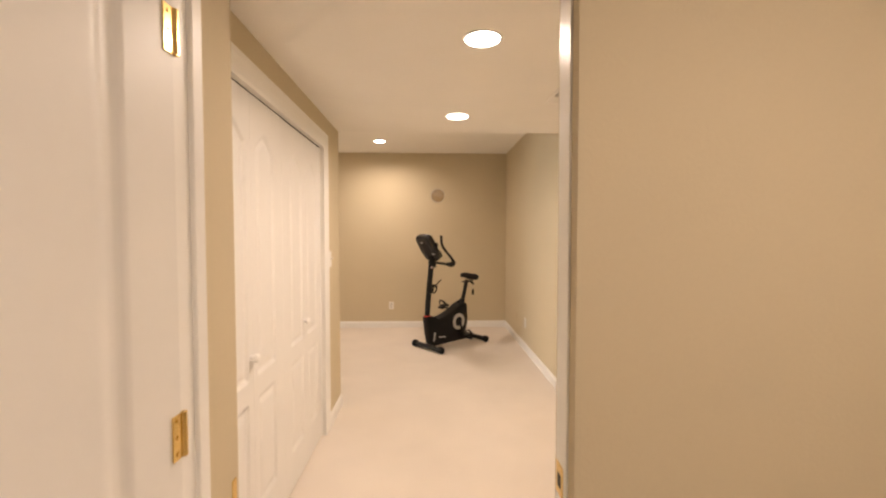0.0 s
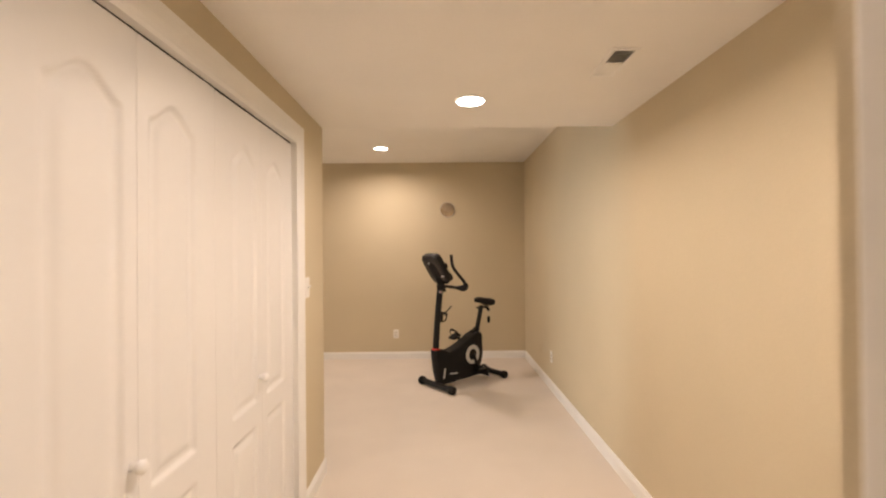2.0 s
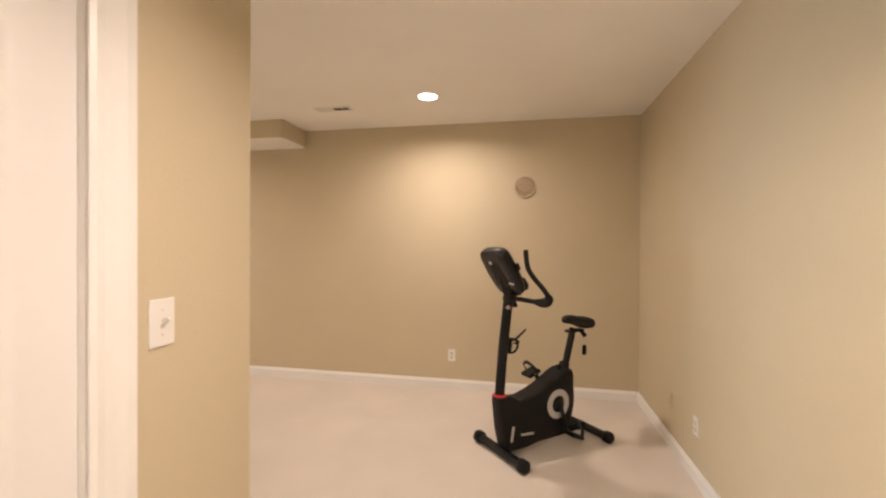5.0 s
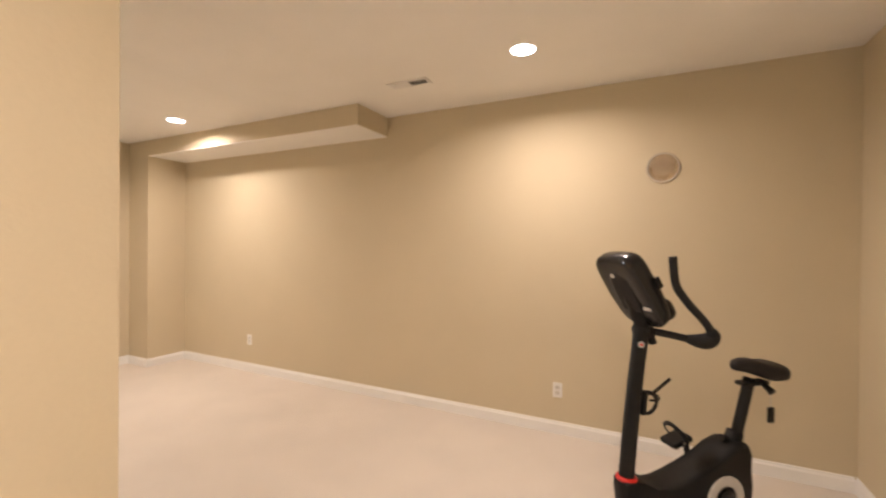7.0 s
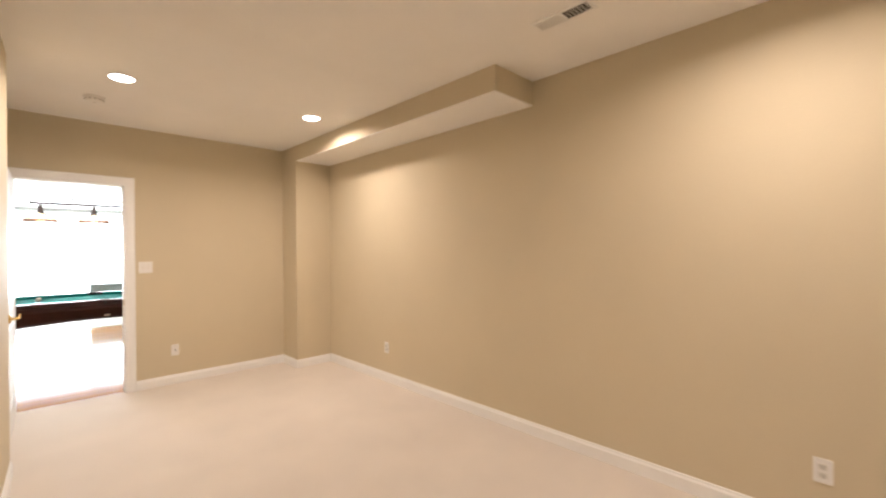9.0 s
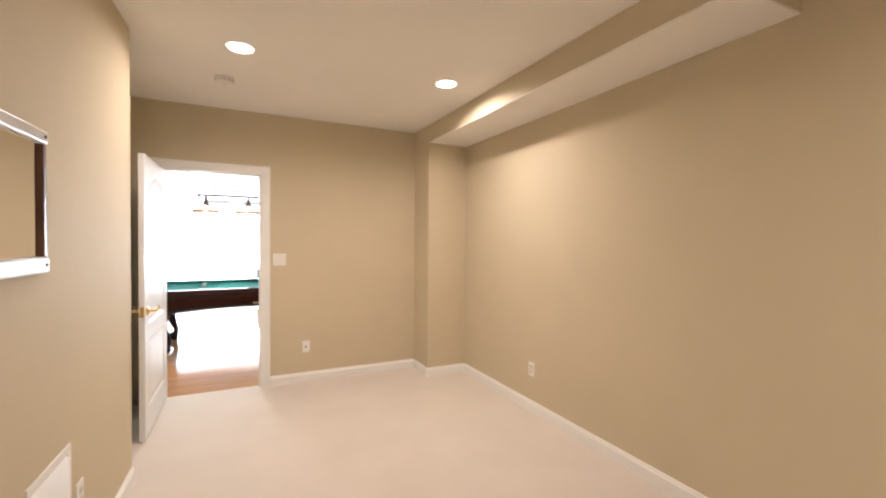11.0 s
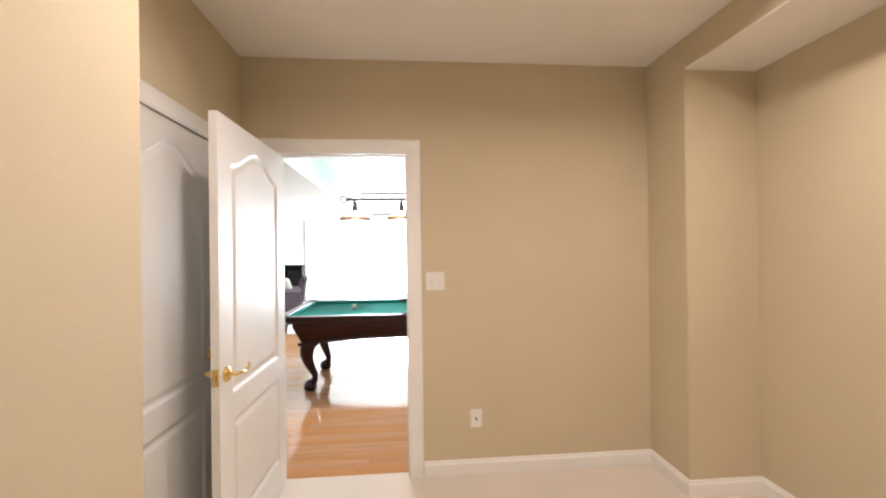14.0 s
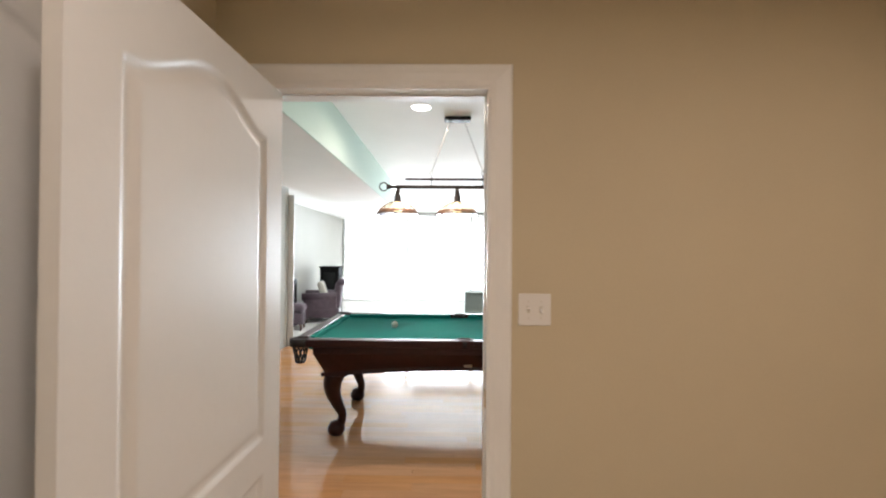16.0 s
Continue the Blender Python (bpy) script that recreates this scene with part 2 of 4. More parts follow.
structure("wall_west_head", box(XW - T, XW, DY0 - 0.02, DY1 + 0.02, DH + 0.02, ZC), WALL, "tan painted wall over the doorway", "wall")
structure("wall_west_left", box(XW - T, XW, YR - T, DY0 - 0.02, 0, ZC), WALL, "tan painted wall end beside the doorway", "wall")
# room's south wall, with the corridor's corner
structure("wall_south", prism([(XL, YC), (XL - T, YC - T), (XR, YR - T), (XR, YS)], 0, ZC), WALL, "tan painted wall between corridor and recess", "wall")
structure("wall_recess", box(XW, -4.50, YR - T, YR, 0, ZC), WALL, "tan painted wall end beside the closet door", "wall")
structure("wall_recess_head", box(-4.50, -3.72, YR - T, YR, 2.002, ZC), WALL, "tan painted wall over the closet door", "wall")
structure("wall_recess_near", box(-3.72, XR, YR - T, YR, 0, ZC), WALL, "tan painted wall end in the recess", "wall")
# corridor's closet wall, left of, over and beyond the folding doors
CY0, CY1, CH = 1.625, 3.135, 2.010
structure("wall_closet_far", box(XL - T, XL, CY1 + 0.015, YC - 0.001, 0, ZL), WALL, "tan painted wall end at the corridor corner", "wall")
structure("wall_closet_head", box(XL - T, XL, CY0 - 0.015, CY1 + 0.015, CH + 0.015, ZL), WALL, "tan painted wall over the folding doors", "wall")
structure("wall_closet_near", box(XL - T, XL, 1.24, CY0 - 0.015, 0, ZL), WALL, "tan painted wall beside the folding doors", "wall")
# closet darkness is put into this wall's colour
structure("wall_closet_back", box(XL - 0.75, XL - 0.65, 1.2, 3.4, 0, ZL), GAP_SHADE, "closet back painted black for the shade inside", "wall")
# entry wall with its doorway
structure("wall_entry_left", box(-1.3, EX0, 1.085, 1.23, 0, ZC), WALL, "tan painted wall beside the entry doorway", "wall")
structure("wall_entry_right", box(EX1, 2.6, 1.067, 1.20, 0, ZC), WALL, "tan painted wall on the latch side of the entry", "wall")
structure("wall_entry_head", box(EX0, EX1, 1.085, 1.20, 2.06, ZC), WALL, "tan painted wall over the entry doorway", "wall")
structure("wall_entry_east", box(2.6, 2.7, -1.6, 1.067, 0, ZC), WALL, "tan painted side wall of the entry space", "wall")
structure("wall_entry_west", box(-1.4, -1.3, -1.6, 1.23, 0, ZC), WALL, "tan painted side wall of the entry space", "wall")
structure("wall_entry_south", box(-1.3, 2.6, -1.7, -1.6, 0, ZC), WALL, "tan painted wall behind the entry space", "wall")
structure("floor_entry", box(-1.3, 2.6, -1.6, 1.067, 0.0, 0.003), CARPET, "cream cut pile carpet of the entry space", "carpet")
structure("ceiling_entry", box(-1.4, 2.7, -1.7, 1.24, 2.44, 2.54), CEIL, "white ceiling of the entry space", "ceiling")
# white jambs of the entry
structure("jamb_entry_left", box(EX0 - 0.03, EX0 + 0.001, 0.99, 1.083, 0, 2.05, 0.003), TRIM, "white painted hinge jamb of the entry", "door jamb")
structure("jamb_entry_right", box(EX1 - 0.005, EX1 + 0.010, 1.106, 1.182, 0, 2.05, 0.002), TRIM, "white painted latch jamb of the entry", "door jamb")
structure("door_stop_entry", box(EX0, EX0 + 0.011, 1.045, 1.083, 0, 2.045, 0.003), TRIM, "white door stop on the hinge jamb", "door stop")
structure("jamb_entry_head", box(EX0, EX1 - 0.005, 1.10, 1.19, 2.045, 2.06, 0.003), TRIM, "white painted head jamb of the entry", "door jamb")

BASE = "white moulded baseboard along the carpet"
for name, p, q, out in (
    ("baseboard_east", (XE, 1.20), (XE, YN), (-1, 0)),
    ("baseboard_north", (-4.475, YN), (XE - 0.014, YN), (0, -1)),
    ("baseboard_pier_east", (-4.475, 6.105 - 0.014), (-4.475, YN - 0.014), (1, 0)),
    ("baseboard_pier_south", (XW + 0.014, 6.105), (-4.475, 6.105), (0, -1)),
    ("baseboard_west", (XW, DY1 + 0.092), (XW, 6.105), (1, 0)),
    ("baseboard_corner", (XL, CY1 + 0.107), (XL, YC + 0.014), (1, 0)),
    ("baseboard_south", (XL, YC), (XR - 0.01, YS), (0.0369, 0.9993)),
    ("baseboard_closet_near", (XL, 1.24), (XL, CY0 - 0.107), (1, 0)),
    ("baseboard_entry_right", (EX1 + 0.002, 1.067), (2.6, 1.067), (0, -1)),
):
    structure(name, moulding(p, q, out), TRIM, BASE, "baseboard")


def casing(name, m, width, height, board, label):
    ob = structure(name, casing_bm(width, height, board), TRIM, label, "door casing")
    ob.matrix_basis = m
    return ob


# game-room doorway: casing, jambs, threshold
casing("door_casing_game_room", pose(XW, DY1, 0, 0, 0, -90), DY1 - DY0, DH, 0.09, "white moulded casing round the game room doorway")
structure("jamb_game_right", box(XW - T - 0.01, XW + 0.002, DY1, DY1 + 0.02, 0, DH + 0.02, 0.002), TRIM, "white painted latch jamb", "door jamb")
structure("jamb_game_left", box(XW - T - 0.01, XW + 0.002, DY0 - 0.02, DY0, 0, DH + 0.02, 0.002), TRIM, "white painted hinge jamb", "door jamb")
structure("jamb_game_head", box(XW - T - 0.01, XW + 0.002, DY0, DY1, DH, DH + 0.02, 0.002), TRIM, "white painted head jamb", "door jamb")
structure("door_stop_right", box(XW - 0.085, XW - 0.05, DY1 - 0.006, DY1, 0, DH, 0.002), TRIM, "white door stop on the jamb", "door stop")
structure("door_stop_head", box(XW - 0.085, XW - 0.05, DY0, DY1 - 0.006, DH - 0.006, DH, 0.002), TRIM, "white door stop under the head", "door stop")

TALL = lambda w, e: [(e, w - e, 0.80, 1.90, 0.10), (e, w - e, 0.20, 0.68, 0.0)]


def lever(parent, x, z, y, side, toward):
    """A lever handle: rose, neck and a curled grip."""
    r = part("rose", lathe([(0.005, 0), (0.033, 0), (0.033, 0.006), (0.026, 0.012), (0.012, 0.014)], 24, "y"), BRASS, parent, "polished brass rose", True)
    r.matrix_basis = pose(x, y, z, 0, 0, 180 if side < 0 else 0)
    path = curve_pts([(x, y, z), (x, y + side * 0.042, z), (x + toward * 0.022, y + side * 0.054, z), (x + toward * 0.062, y + side * 0.052, z - 0.007), (x + toward * 0.084, y + side * 0.053, z - 0.003), (x + toward * 0.097, y + side * 0.055, z + 0.012), (x + toward * 0.094, y + side * 0.056, z + 0.022)], 6)
    g = part("lever", tube(path, [0.0085] * 7 + [0.0078] * 12 + [0.0066] * 9 + [0.0052] * 9, 12), BRASS, parent, "polished brass lever", True)
    return g


def hinge(parent, x, y, z):
    bm = cyl((x, y, z - 0.041), (x, y, z + 0.041), 0.007, n=12)
    add_box(bm, x - 0.002, x + 0.03, y - 0.0015, y + 0.0015, z - 0.041, z + 0.041)
    for dz in (-0.03, 0, 0.03):
        add_cyl(bm, (x + 0.018, y - 0.003, z + dz), (x + 0.018, y + 0.003, z + dz), 0.004, n=8)
    return part("hinge", bm, BRASS, parent, "polished brass butt hinge")


def door(name, m, width, height, panels, label, both=True):
    d = thing(name, m, label, "door", kind="structure")
    lf = part("leaf", leaf_bm(width, height, 0.035, panels, both), DOORW, d, smooth=True)
    lf.data.set_sharp_from_angle(angle=radians(50))
    return d


# game-room door, standing open into the room
gd = door("door_game_room", None, 0.855, 1.995, TALL(0.855, 0.125), "white moulded arch panel door standing open", True)
gd.matrix_basis = pose(XW + 0.012, 3.765, 0.012, 0, 0, -1.2) @ pose(0, -0.035, 0)
lever(gd, 0.795, 0.90, 0.035, 1, -1)
lever(gd, 0.795, 0.90, 0.0, -1, -1)
part("latch_plate", box(0.855, 0.8575, 0.005, 0.030, 0.865, 0.935, 0.001), BRASS, gd, "brass latch plate on the edge")
part("latch_bolt", box(0.857, 0.872, 0.011, 0.024, 0.89, 0.91, 0.002), BRASS, gd, "brass latch bolt")
for hz in (0.25, 1.05, 1.82):
    hinge(gd, -0.004, -0.003, hz)

# closet door in the recess
casing("door_casing_closet", pose(-4.50, YR, 0), 0.78, 2.000, 0.084, "white moulded casing round the recess closet door")
cd = door("door_closet", pose(-3.725, YR - 0.003, 0.010, 0, 0, 180), 0.77, 1.987, TALL(0.77, 0.12), "white moulded arch panel closet door, shut", False)
kn = part("knob", lathe([(0.005, 0), (0.03, 0), (0.03, -0.005), (0.012, -0.01), (0.011, -0.03), (0.026, -0.042), (0.029, -0.055), (0.02, -0.066), (0.004, -0.068)], 24, "y"), BRASS, cd, "polished brass knob", True)
kn.location = (0.705, 0, 0.90)

# folding closet doors in the corridor
casing("door_casing_folding", pose(XL, CY1, 0, 0, 0, -90), CY1 - CY0, CH, 0.105, "white moulded casing round the folding closet doors")
structure("jamb_folding_far", box(XL - T, XL + 0.002, CY1, CY1 + 0.015, 0, CH + 0.015), TRIM, "white painted closet jamb", "door jamb")
structure("jamb_folding_near", box(XL - T, XL + 0.002, CY0 - 0.015, CY0, 0, CH + 0.015), TRIM, "white painted closet jamb", "door jamb")
structure("jamb_folding_head", box(XL - T, XL + 0.002, CY0, CY1, CH, CH + 0.015), TRIM, "white painted closet head", "door jamb")
# black on the track paints the shaded gap above the leaves
structure("door_track", box(XL - 0.056, XL - 0.0215, CY0 + 0.002, CY1 - 0.002, CH - 0.003, CH + 0.002), GAP_SHADE, "sliding track painted black for the shaded gap over the folding doors", "door track")
LW = (CY1 - CY0) / 4
WIDE, NARROW = 0.115, 0.047         # stiles at the pair's outer edge and at its fold
for k in range(4):
    y1 = CY1 - k * LW - 0.0008
    fd = thing("folding_door", pose(XL - 0.020, y1, 0.010, 0, 0, -90), "white moulded arch panel folding closet door", "door", "folding closet doors", "structure")
    w = LW - 0.0015
    s0, s1 = (NARROW, WIDE) if k % 2 == 0 else (WIDE, NARROW)
    leaf_h = CH - 0.010 - (0.009 if k < 2 else 0.006)
    bm = leaf_bm(w, leaf_h, 0.03, [(s0, w - s1, 0.79, 1.85, 0.06), (s0, w - s1, 0.20, 0.69, 0)], False)
    lf = part("leaf", bm, DOORW, fd, smooth=True)
    lf.data.set_sharp_from_angle(angle=radians(50))
    lf.matrix_basis = pose(w, 0, 0, 0, 0, 180)
    if k in (1, 3):
        kb = part("knob", lathe([(0.004, 0), (0.011, 0), (0.009, 0.012), (0.017, 0.02), (0.019, 0.03), (0.012, 0.037), (0.003, 0.038)], 18, "y"), TRIM, fd, "round white painted knob", True)
        kb.location = (0.024, 0, 0.884)

# entry door, folded back towards the hall
ed = door("door_entry", pose(EX0 - 0.025, 0.985, 0.012, 0, 0, -93), 0.77, 2.0, TALL(0.77, 0.12), "white moulded arch panel entry door standing open", True)
for hz in (0.27, 1.035, 1.765):
    hinge(ed, -0.004, 0.037, hz)
sp = tagged(obj("strike_plate", box(EX1 - 0.0075, EX1 - 0.004, 1.125, 1.170, 0.812, 0.884, 0.001), BRASS), "brass strike plate on the latch jamb", "strike plate", kind="structure")
# hole is a thin dark patch on the plate, its shade painted
part("latch_hole", box(EX1 - 0.0082, EX1 - 0.0074, 1.137, 1.157, 0.832, 0.862), SLOT, sp, "dark patch for the shade in the latch hole")
tagged(obj("brass_plate", box(EX0, EX0 + 0.003, 1.195, 1.215, 0.765, 0.83, 0.001), BRASS), "small brass plate on the wall end", "plate")

tagged(obj("strike_plate", box(XW - 0.045, XW - 0.018, DY1 - 0.0025, DY1 - 0.0003, 0.86, 0.925, 0.0008), BRASS), "brass strike plate on the game room jamb", "strike plate", kind="structure")

# recessed ceiling lamps
CANR = 0.070
def can_light(x, y, zc, label="round white recessed ceiling light, lit", watts=LAMP_WATTS):
    c = thing("recessed_light", pose(x, y, zc), label, "ceiling light", "recessed ceiling lights")
    part("trim_ring", lathe([(CANR + 0.005, -0.001), (CANR + 0.006, -0.005), (CANR + 0.012, -0.004), (CANR + 0.014, -0.0005)], 32), TRIM, c, "white trim ring", True)
    part("lens", lathe([(0.001, -0.004), (CANR * 0.7, -0.005), (CANR + 0.003, -0.0045), (CANR + 0.005, -0.0012), (0.001, -0.0012)], 32), BULB, c, "glowing lens", True)
    if watts:
        disc_lamp("lamp", (x, y, zc - 0.008), watts)
    return c


for x, y, z in ((0.90, 2.00, ZL), (0.876, 3.17, ZL), (0.036, 5.75, ZC), (-3.37, 5.75, ZC), (-3.42, 4.34, ZC)):
    can_light(x, y, z, watts=LAMP_WATTS * (0.54 if z < 2.5 else 0.54 if y < 5 else 0.76))
# added lamp behind the walk's start, never in view, to light the entry
can_light(1.45, -0.1, 2.44, watts=LAMP_WATTS * 0.84)


# ---- the game room beyond ----
GX, GY0, GY1, GXW, FXW = XW - T, 1.95, 7.2, -9.7, -15.6
OAK = mat("oak_strip", (0.55, 0.29, 0.135), 0.085, var=0.16, scale=3, spec=0.5)
t_ = OAK.node_tree
inf = t_.nodes.new("ShaderNodeObjectInfo")
mp = t_.nodes.new("ShaderNodeMapping")
mp.inputs["Scale"].default_value = (9.0, 0.7, 9.0)
cmb = t_.nodes.new("ShaderNodeCombineXYZ")
ml = t_.nodes.new("ShaderNodeMath")
ml.operation, ml.inputs[1].default_value = "MULTIPLY", 60.0
t_.links.new(inf.outputs["Random"], ml.inputs[0])
for k in range(3):
    t_.links.new(ml.outputs[0], cmb.inputs[k])
t_.links.new(cmb.outputs[0], mp.inputs["Location"])
tc = next(n for n in t_.nodes if n.type == "TEX_COORD")
t_.links.new(tc.outputs["Object"], mp.inputs["Vector"])
for n in t_.nodes:
    if n.type == "TEX_NOISE":
        t_.links.new(mp.outputs[0], n.inputs["Vector"])
        n.inputs["Scale"].default_value = 3.0 if n.inputs["Scale"].default_value < 50 else 14.0
hs = next(n for n in t_.nodes if n.type == "HUE_SAT")
tone = t_.nodes.new("ShaderNodeMapRange")
tone.inputs["To Min"].default_value, tone.inputs["To Max"].default_value = 0.88, 1.10
t_.links.new(inf.outputs["Random"], tone.inputs["Value"])
t_.links.new(tone.outputs[0], hs.inputs["Saturation"])

gfloor = structure("floor_game_room", box(GXW, XW - 0.01, GY0 - 0.1, GY1, -0.1, -0.013), WALNUT, "glossy oak strip floor", "floor")
structure("floor_family_room", box(FXW, GXW, 0.8, GY1, -0.1, 0.006), CARPET2, "white carpet of the far room", "carpet")
structure("ceiling_game_room", box(FXW, GX, 3.45, GY1, ZC, ZC + 0.1), CEIL, "white ceiling of the game room", "ceiling")
structure("ceiling_low", box(FXW, GX, 0.8, 3.44, 2.40, 2.50), CEIL, "lower white ceiling of the game room", "ceiling")
structure("beam", box(-10.2, GX, 3.44, 3.45, 2.215, ZC + 0.1), GREEN, "pale green boxed beam face", "beam")
structure("beam_bottom", box(-10.2, GX, 2.45, 3.44, 2.217, 2.40), CEIL, "white underside of the boxed beam", "beam")
structure("wall_game_south", box(GXW, GX, GY0 - 0.1, GY0, 0, 2.4), CREAM, "cream painted wall of the game room", "wall")
structure("wall_end_trim", box(GXW - 0.02, GXW + 0.001, GY0 - 0.14, GY0 + 0.085, 0, 2.3, 0.004), TRIM, "white trim on the wall end", "trim")
structure("wall_family_east", box(GXW, GXW + 0.1, 1.31, GY0 - 0.1, 0, 2.4), CREAM, "cream painted return wall", "wall")
structure("wall_family_south", box(FXW, GXW + 0.1, 1.21, 1.31, 0, 2.4), CREAM, "cream painted far wall", "wall")
structure("wall_game_north", box(FXW, GX, GY1, GY1 + 0.1, 0, ZC), CREAM, "cream painted wall of the game room", "wall")
structure("wall_game_east", box(GX - 0.01, GX, DY1 + 0.02, GY1, 0, ZC), CREAM, "cream painted wall beside the doorway", "wall")
structure("wall_family_west", box(FXW - 0.1, FXW, 1.2, 1.33, 0, ZC), CREAM, "cream painted wall beside the windows", "wall")
structure("wall_family_west_head", box(FXW - 0.1, FXW, 1.33, GY1, 2.53, ZC), CREAM, "cream painted wall over the windows", "wall")
structure("wall_family_west_end", box(FXW - 0.1, FXW, 6.95, GY1, 0, 2.53), CREAM, "cream painted wall end beside the windows", "wall")
structure("baseboard_family", moulding((FXW, 1.31), (GXW, 1.31), (0, 1), 0.12), TRIM, "white moulded baseboard of the far room", "baseboard")
GLASS = bpy.data.materials.new("clear_glass")
GLASS.use_nodes = True
g_ = GLASS.node_tree.nodes["Principled BSDF"]
g_.inputs["Transmission Weight"].default_value, g_.inputs["Roughness"].default_value, g_.inputs["IOR"].default_value = 1.0, 0.0, 1.05
# first window is widened to the corner, standing in for glare on the wall
for k in range(3):
    y0, y1 = 1.33 + k * 5.62 / 3, 1.33 + (k + 1) * 5.62 / 3
    w = thing("window", pose(FXW - 0.05, y0, 0), "tall white framed patio window, overexposed by daylight", "window", "patio windows", "structure")
    for nm, b in (("sill", (-0.04, 0.05, 0, y1 - y0, 0, 0.06)), ("head", (-0.04, 0.05, 0, y1 - y0, 2.47, 2.53)), ("stile", (-0.04, 0.05, 0, 0.05, 0.06, 2.47)), ("stile", (-0.04, 0.05, y1 - y0 - 0.05, y1 - y0, 0.06, 2.47))):
        part(nm, box(*b, 0.004), TRIM, w)
    pn = part("pane", box(-0.004, 0.004, 0.05, y1 - y0 - 0.05, 0.06, 2.47), GLASS, w)
    pn.visible_shadow = False
structure("backdrop", box(-17.3, -17.2, -3, 12, -0.4, 6), glow("hazy_daylight", (0.95, 0.98, 1.0), 6.0), "bright hazy daylight outdoors", "backdrop")
structure("ground", box(-17.2, FXW - 0.1, -3, 12, -0.2, -0.1), mat("pale_paving", (0.6, 0.59, 0.57), 0.8, var=0.1), "pale paving outside the windows", "ground")
area("window_daylight", (FXW + 0.16, 4.75, 1.28), (-9, 4.75, 2.9), 4.4, 2.2, DAY_WATTS, (0.87, 0.94, 1.0))


# ---- plates, vents and detectors ----
def wall_plate(name, m, gangs, kind, label, category, material=PLATE):
    """In the x-z plane, facing -y."""
    p = thing(name, m, label, category)
    w = 0.072 + 0.046 * (gangs - 1)
    part("cover", box(-w / 2, w / 2, -0.006, 0, -0.058, 0.058, 0.0025), material, p)
    for g in range(gangs):
        x = (g - (gangs - 1) / 2) * 0.046
        if kind == "outlet":
            for dz in (-0.02, 0.02):
                part("socket", box(x - 0.017, x + 0.017, -0.008, -0.005, dz - 0.0145, dz + 0.0145, 0.003), material if material != PLATE else IVORY, p)
                # slots are dark bars on the face, coloured as shaded holes
                sl = bmesh.new()
                for dx in (-0.006, 0.006):
                    add_box(sl, x + dx - 0.001, x + dx + 0.001, -0.0086, -0.0078, dz - 0.002, dz + 0.007)
                add_cyl(sl, (x, -0.0078, dz - 0.008), (x, -0.0086, dz - 0.008), 0.0025, n=8)
                part("slots", sl, SLOT, p)
        elif kind == "jack":
            part("socket", cyl((x, -0.005, 0), (x, -0.016, 0), 0.007, n=12), SLOT, p)
        else:
            part("toggle_frame", box(x - 0.006, x + 0.006, -0.0075, -0.005, -0.013, 0.013, 0.001), IVORY, p)
            tg = part("toggle", box(-0.004, 0.004, -0.022, 0, -0.005, 0.005, 0.0015), PLATE, p)
            tg.matrix_basis = pose(x, -0.006, 0, 28 if g else -28)
        for dz in (-0.03, 0.03) if kind == "switch" else ((0,) if kind == "outlet" else (-0.042, 0.042)):
            part("screw", cyl((x, -0.0055, dz), (x, -0.0072, dz), 0.003, n=10), IVORY, p)
    return p


wall_plate("wall_outlet", pose(0.108, YN, 0.333), 1, "outlet", "white duplex wall outlet low on the tan wall", "outlet")
wall_plate("wall_outlet", pose(-3.308, YN, 0.357), 1, "outlet", "white duplex wall outlet low on the tan wall", "outlet")
wall_plate("wall_outlet", pose(XW, 4.939, 0.352, 0, 0, 90), 1, "jack", "white wall plate with a dark round jack", "outlet")
wall_plate("wall_outlet", pose(XE, 5.222, 0.338, 0, 0, -90), 1, "outlet", "white duplex wall outlet low on the side wall", "outlet")
wall_plate("wall_outlet", pose(XE, 5.68, 0.332, 0, 0, -90), 1, "outlet", "tan painted wall outlet low on the side wall", "outlet", WALL)
wall_plate("light_switch", pose(XW, 4.689, 1.228, 0, 0, 90), 2, "switch", "white double toggle switch beside the doorway", "light switch")
wall_plate("light_switch", pose(XL, 3.312, 1.23, 0, 0, 90), 1, "switch", "white toggle switch beside the folding doors", "light switch")
SL = math.degrees(math.atan2(YS - YC, XR - XL))


def on_south(x, z, off=0.0):
    """A pose on the room's south wall, facing the room."""
    y = YC + (YS - YC) * (x - XL) / (XR - XL)
    return pose(x, y, z, 0, 0, SL) @ pose(0, -off, 0)


wall_plate("wall_outlet", on_south(-2.655, 0.375), 1, "outlet", "white duplex wall outlet beside the return grille", "outlet")

# round cover on the back wall
rc = thing("round_wall_cover", pose(0.81, YN, 1.985), "round shiny tan cover with a pale rim on the wall", "wall cover")
part("disc", lathe([(0.001, -0.0125), (0.03, -0.0122), (0.06, -0.0112), (0.085, -0.0095), (0.092, -0.006), (0.094, 0)], 40, "y"), mat("tan_satin_metal", (0.60, 0.50, 0.38), 0.16, metal=0.85, var=0.05, spec=0.5), rc, "shallow domed reflecting disc", True)
part("rim", lathe([(0.092, 0), (0.092, -0.010), (0.098, -0.012), (0.105, -0.008), (0.107, 0)], 40, "y"), mat("pale_rim_plastic", (0.50, 0.44, 0.35), 0.35), rc, "pale moulded rim", True)
part("screw", cyl((0.05, -0.008, 0.045), (0.05, -0.0105, 0.045), 0.004, n=10), PLATE, rc)


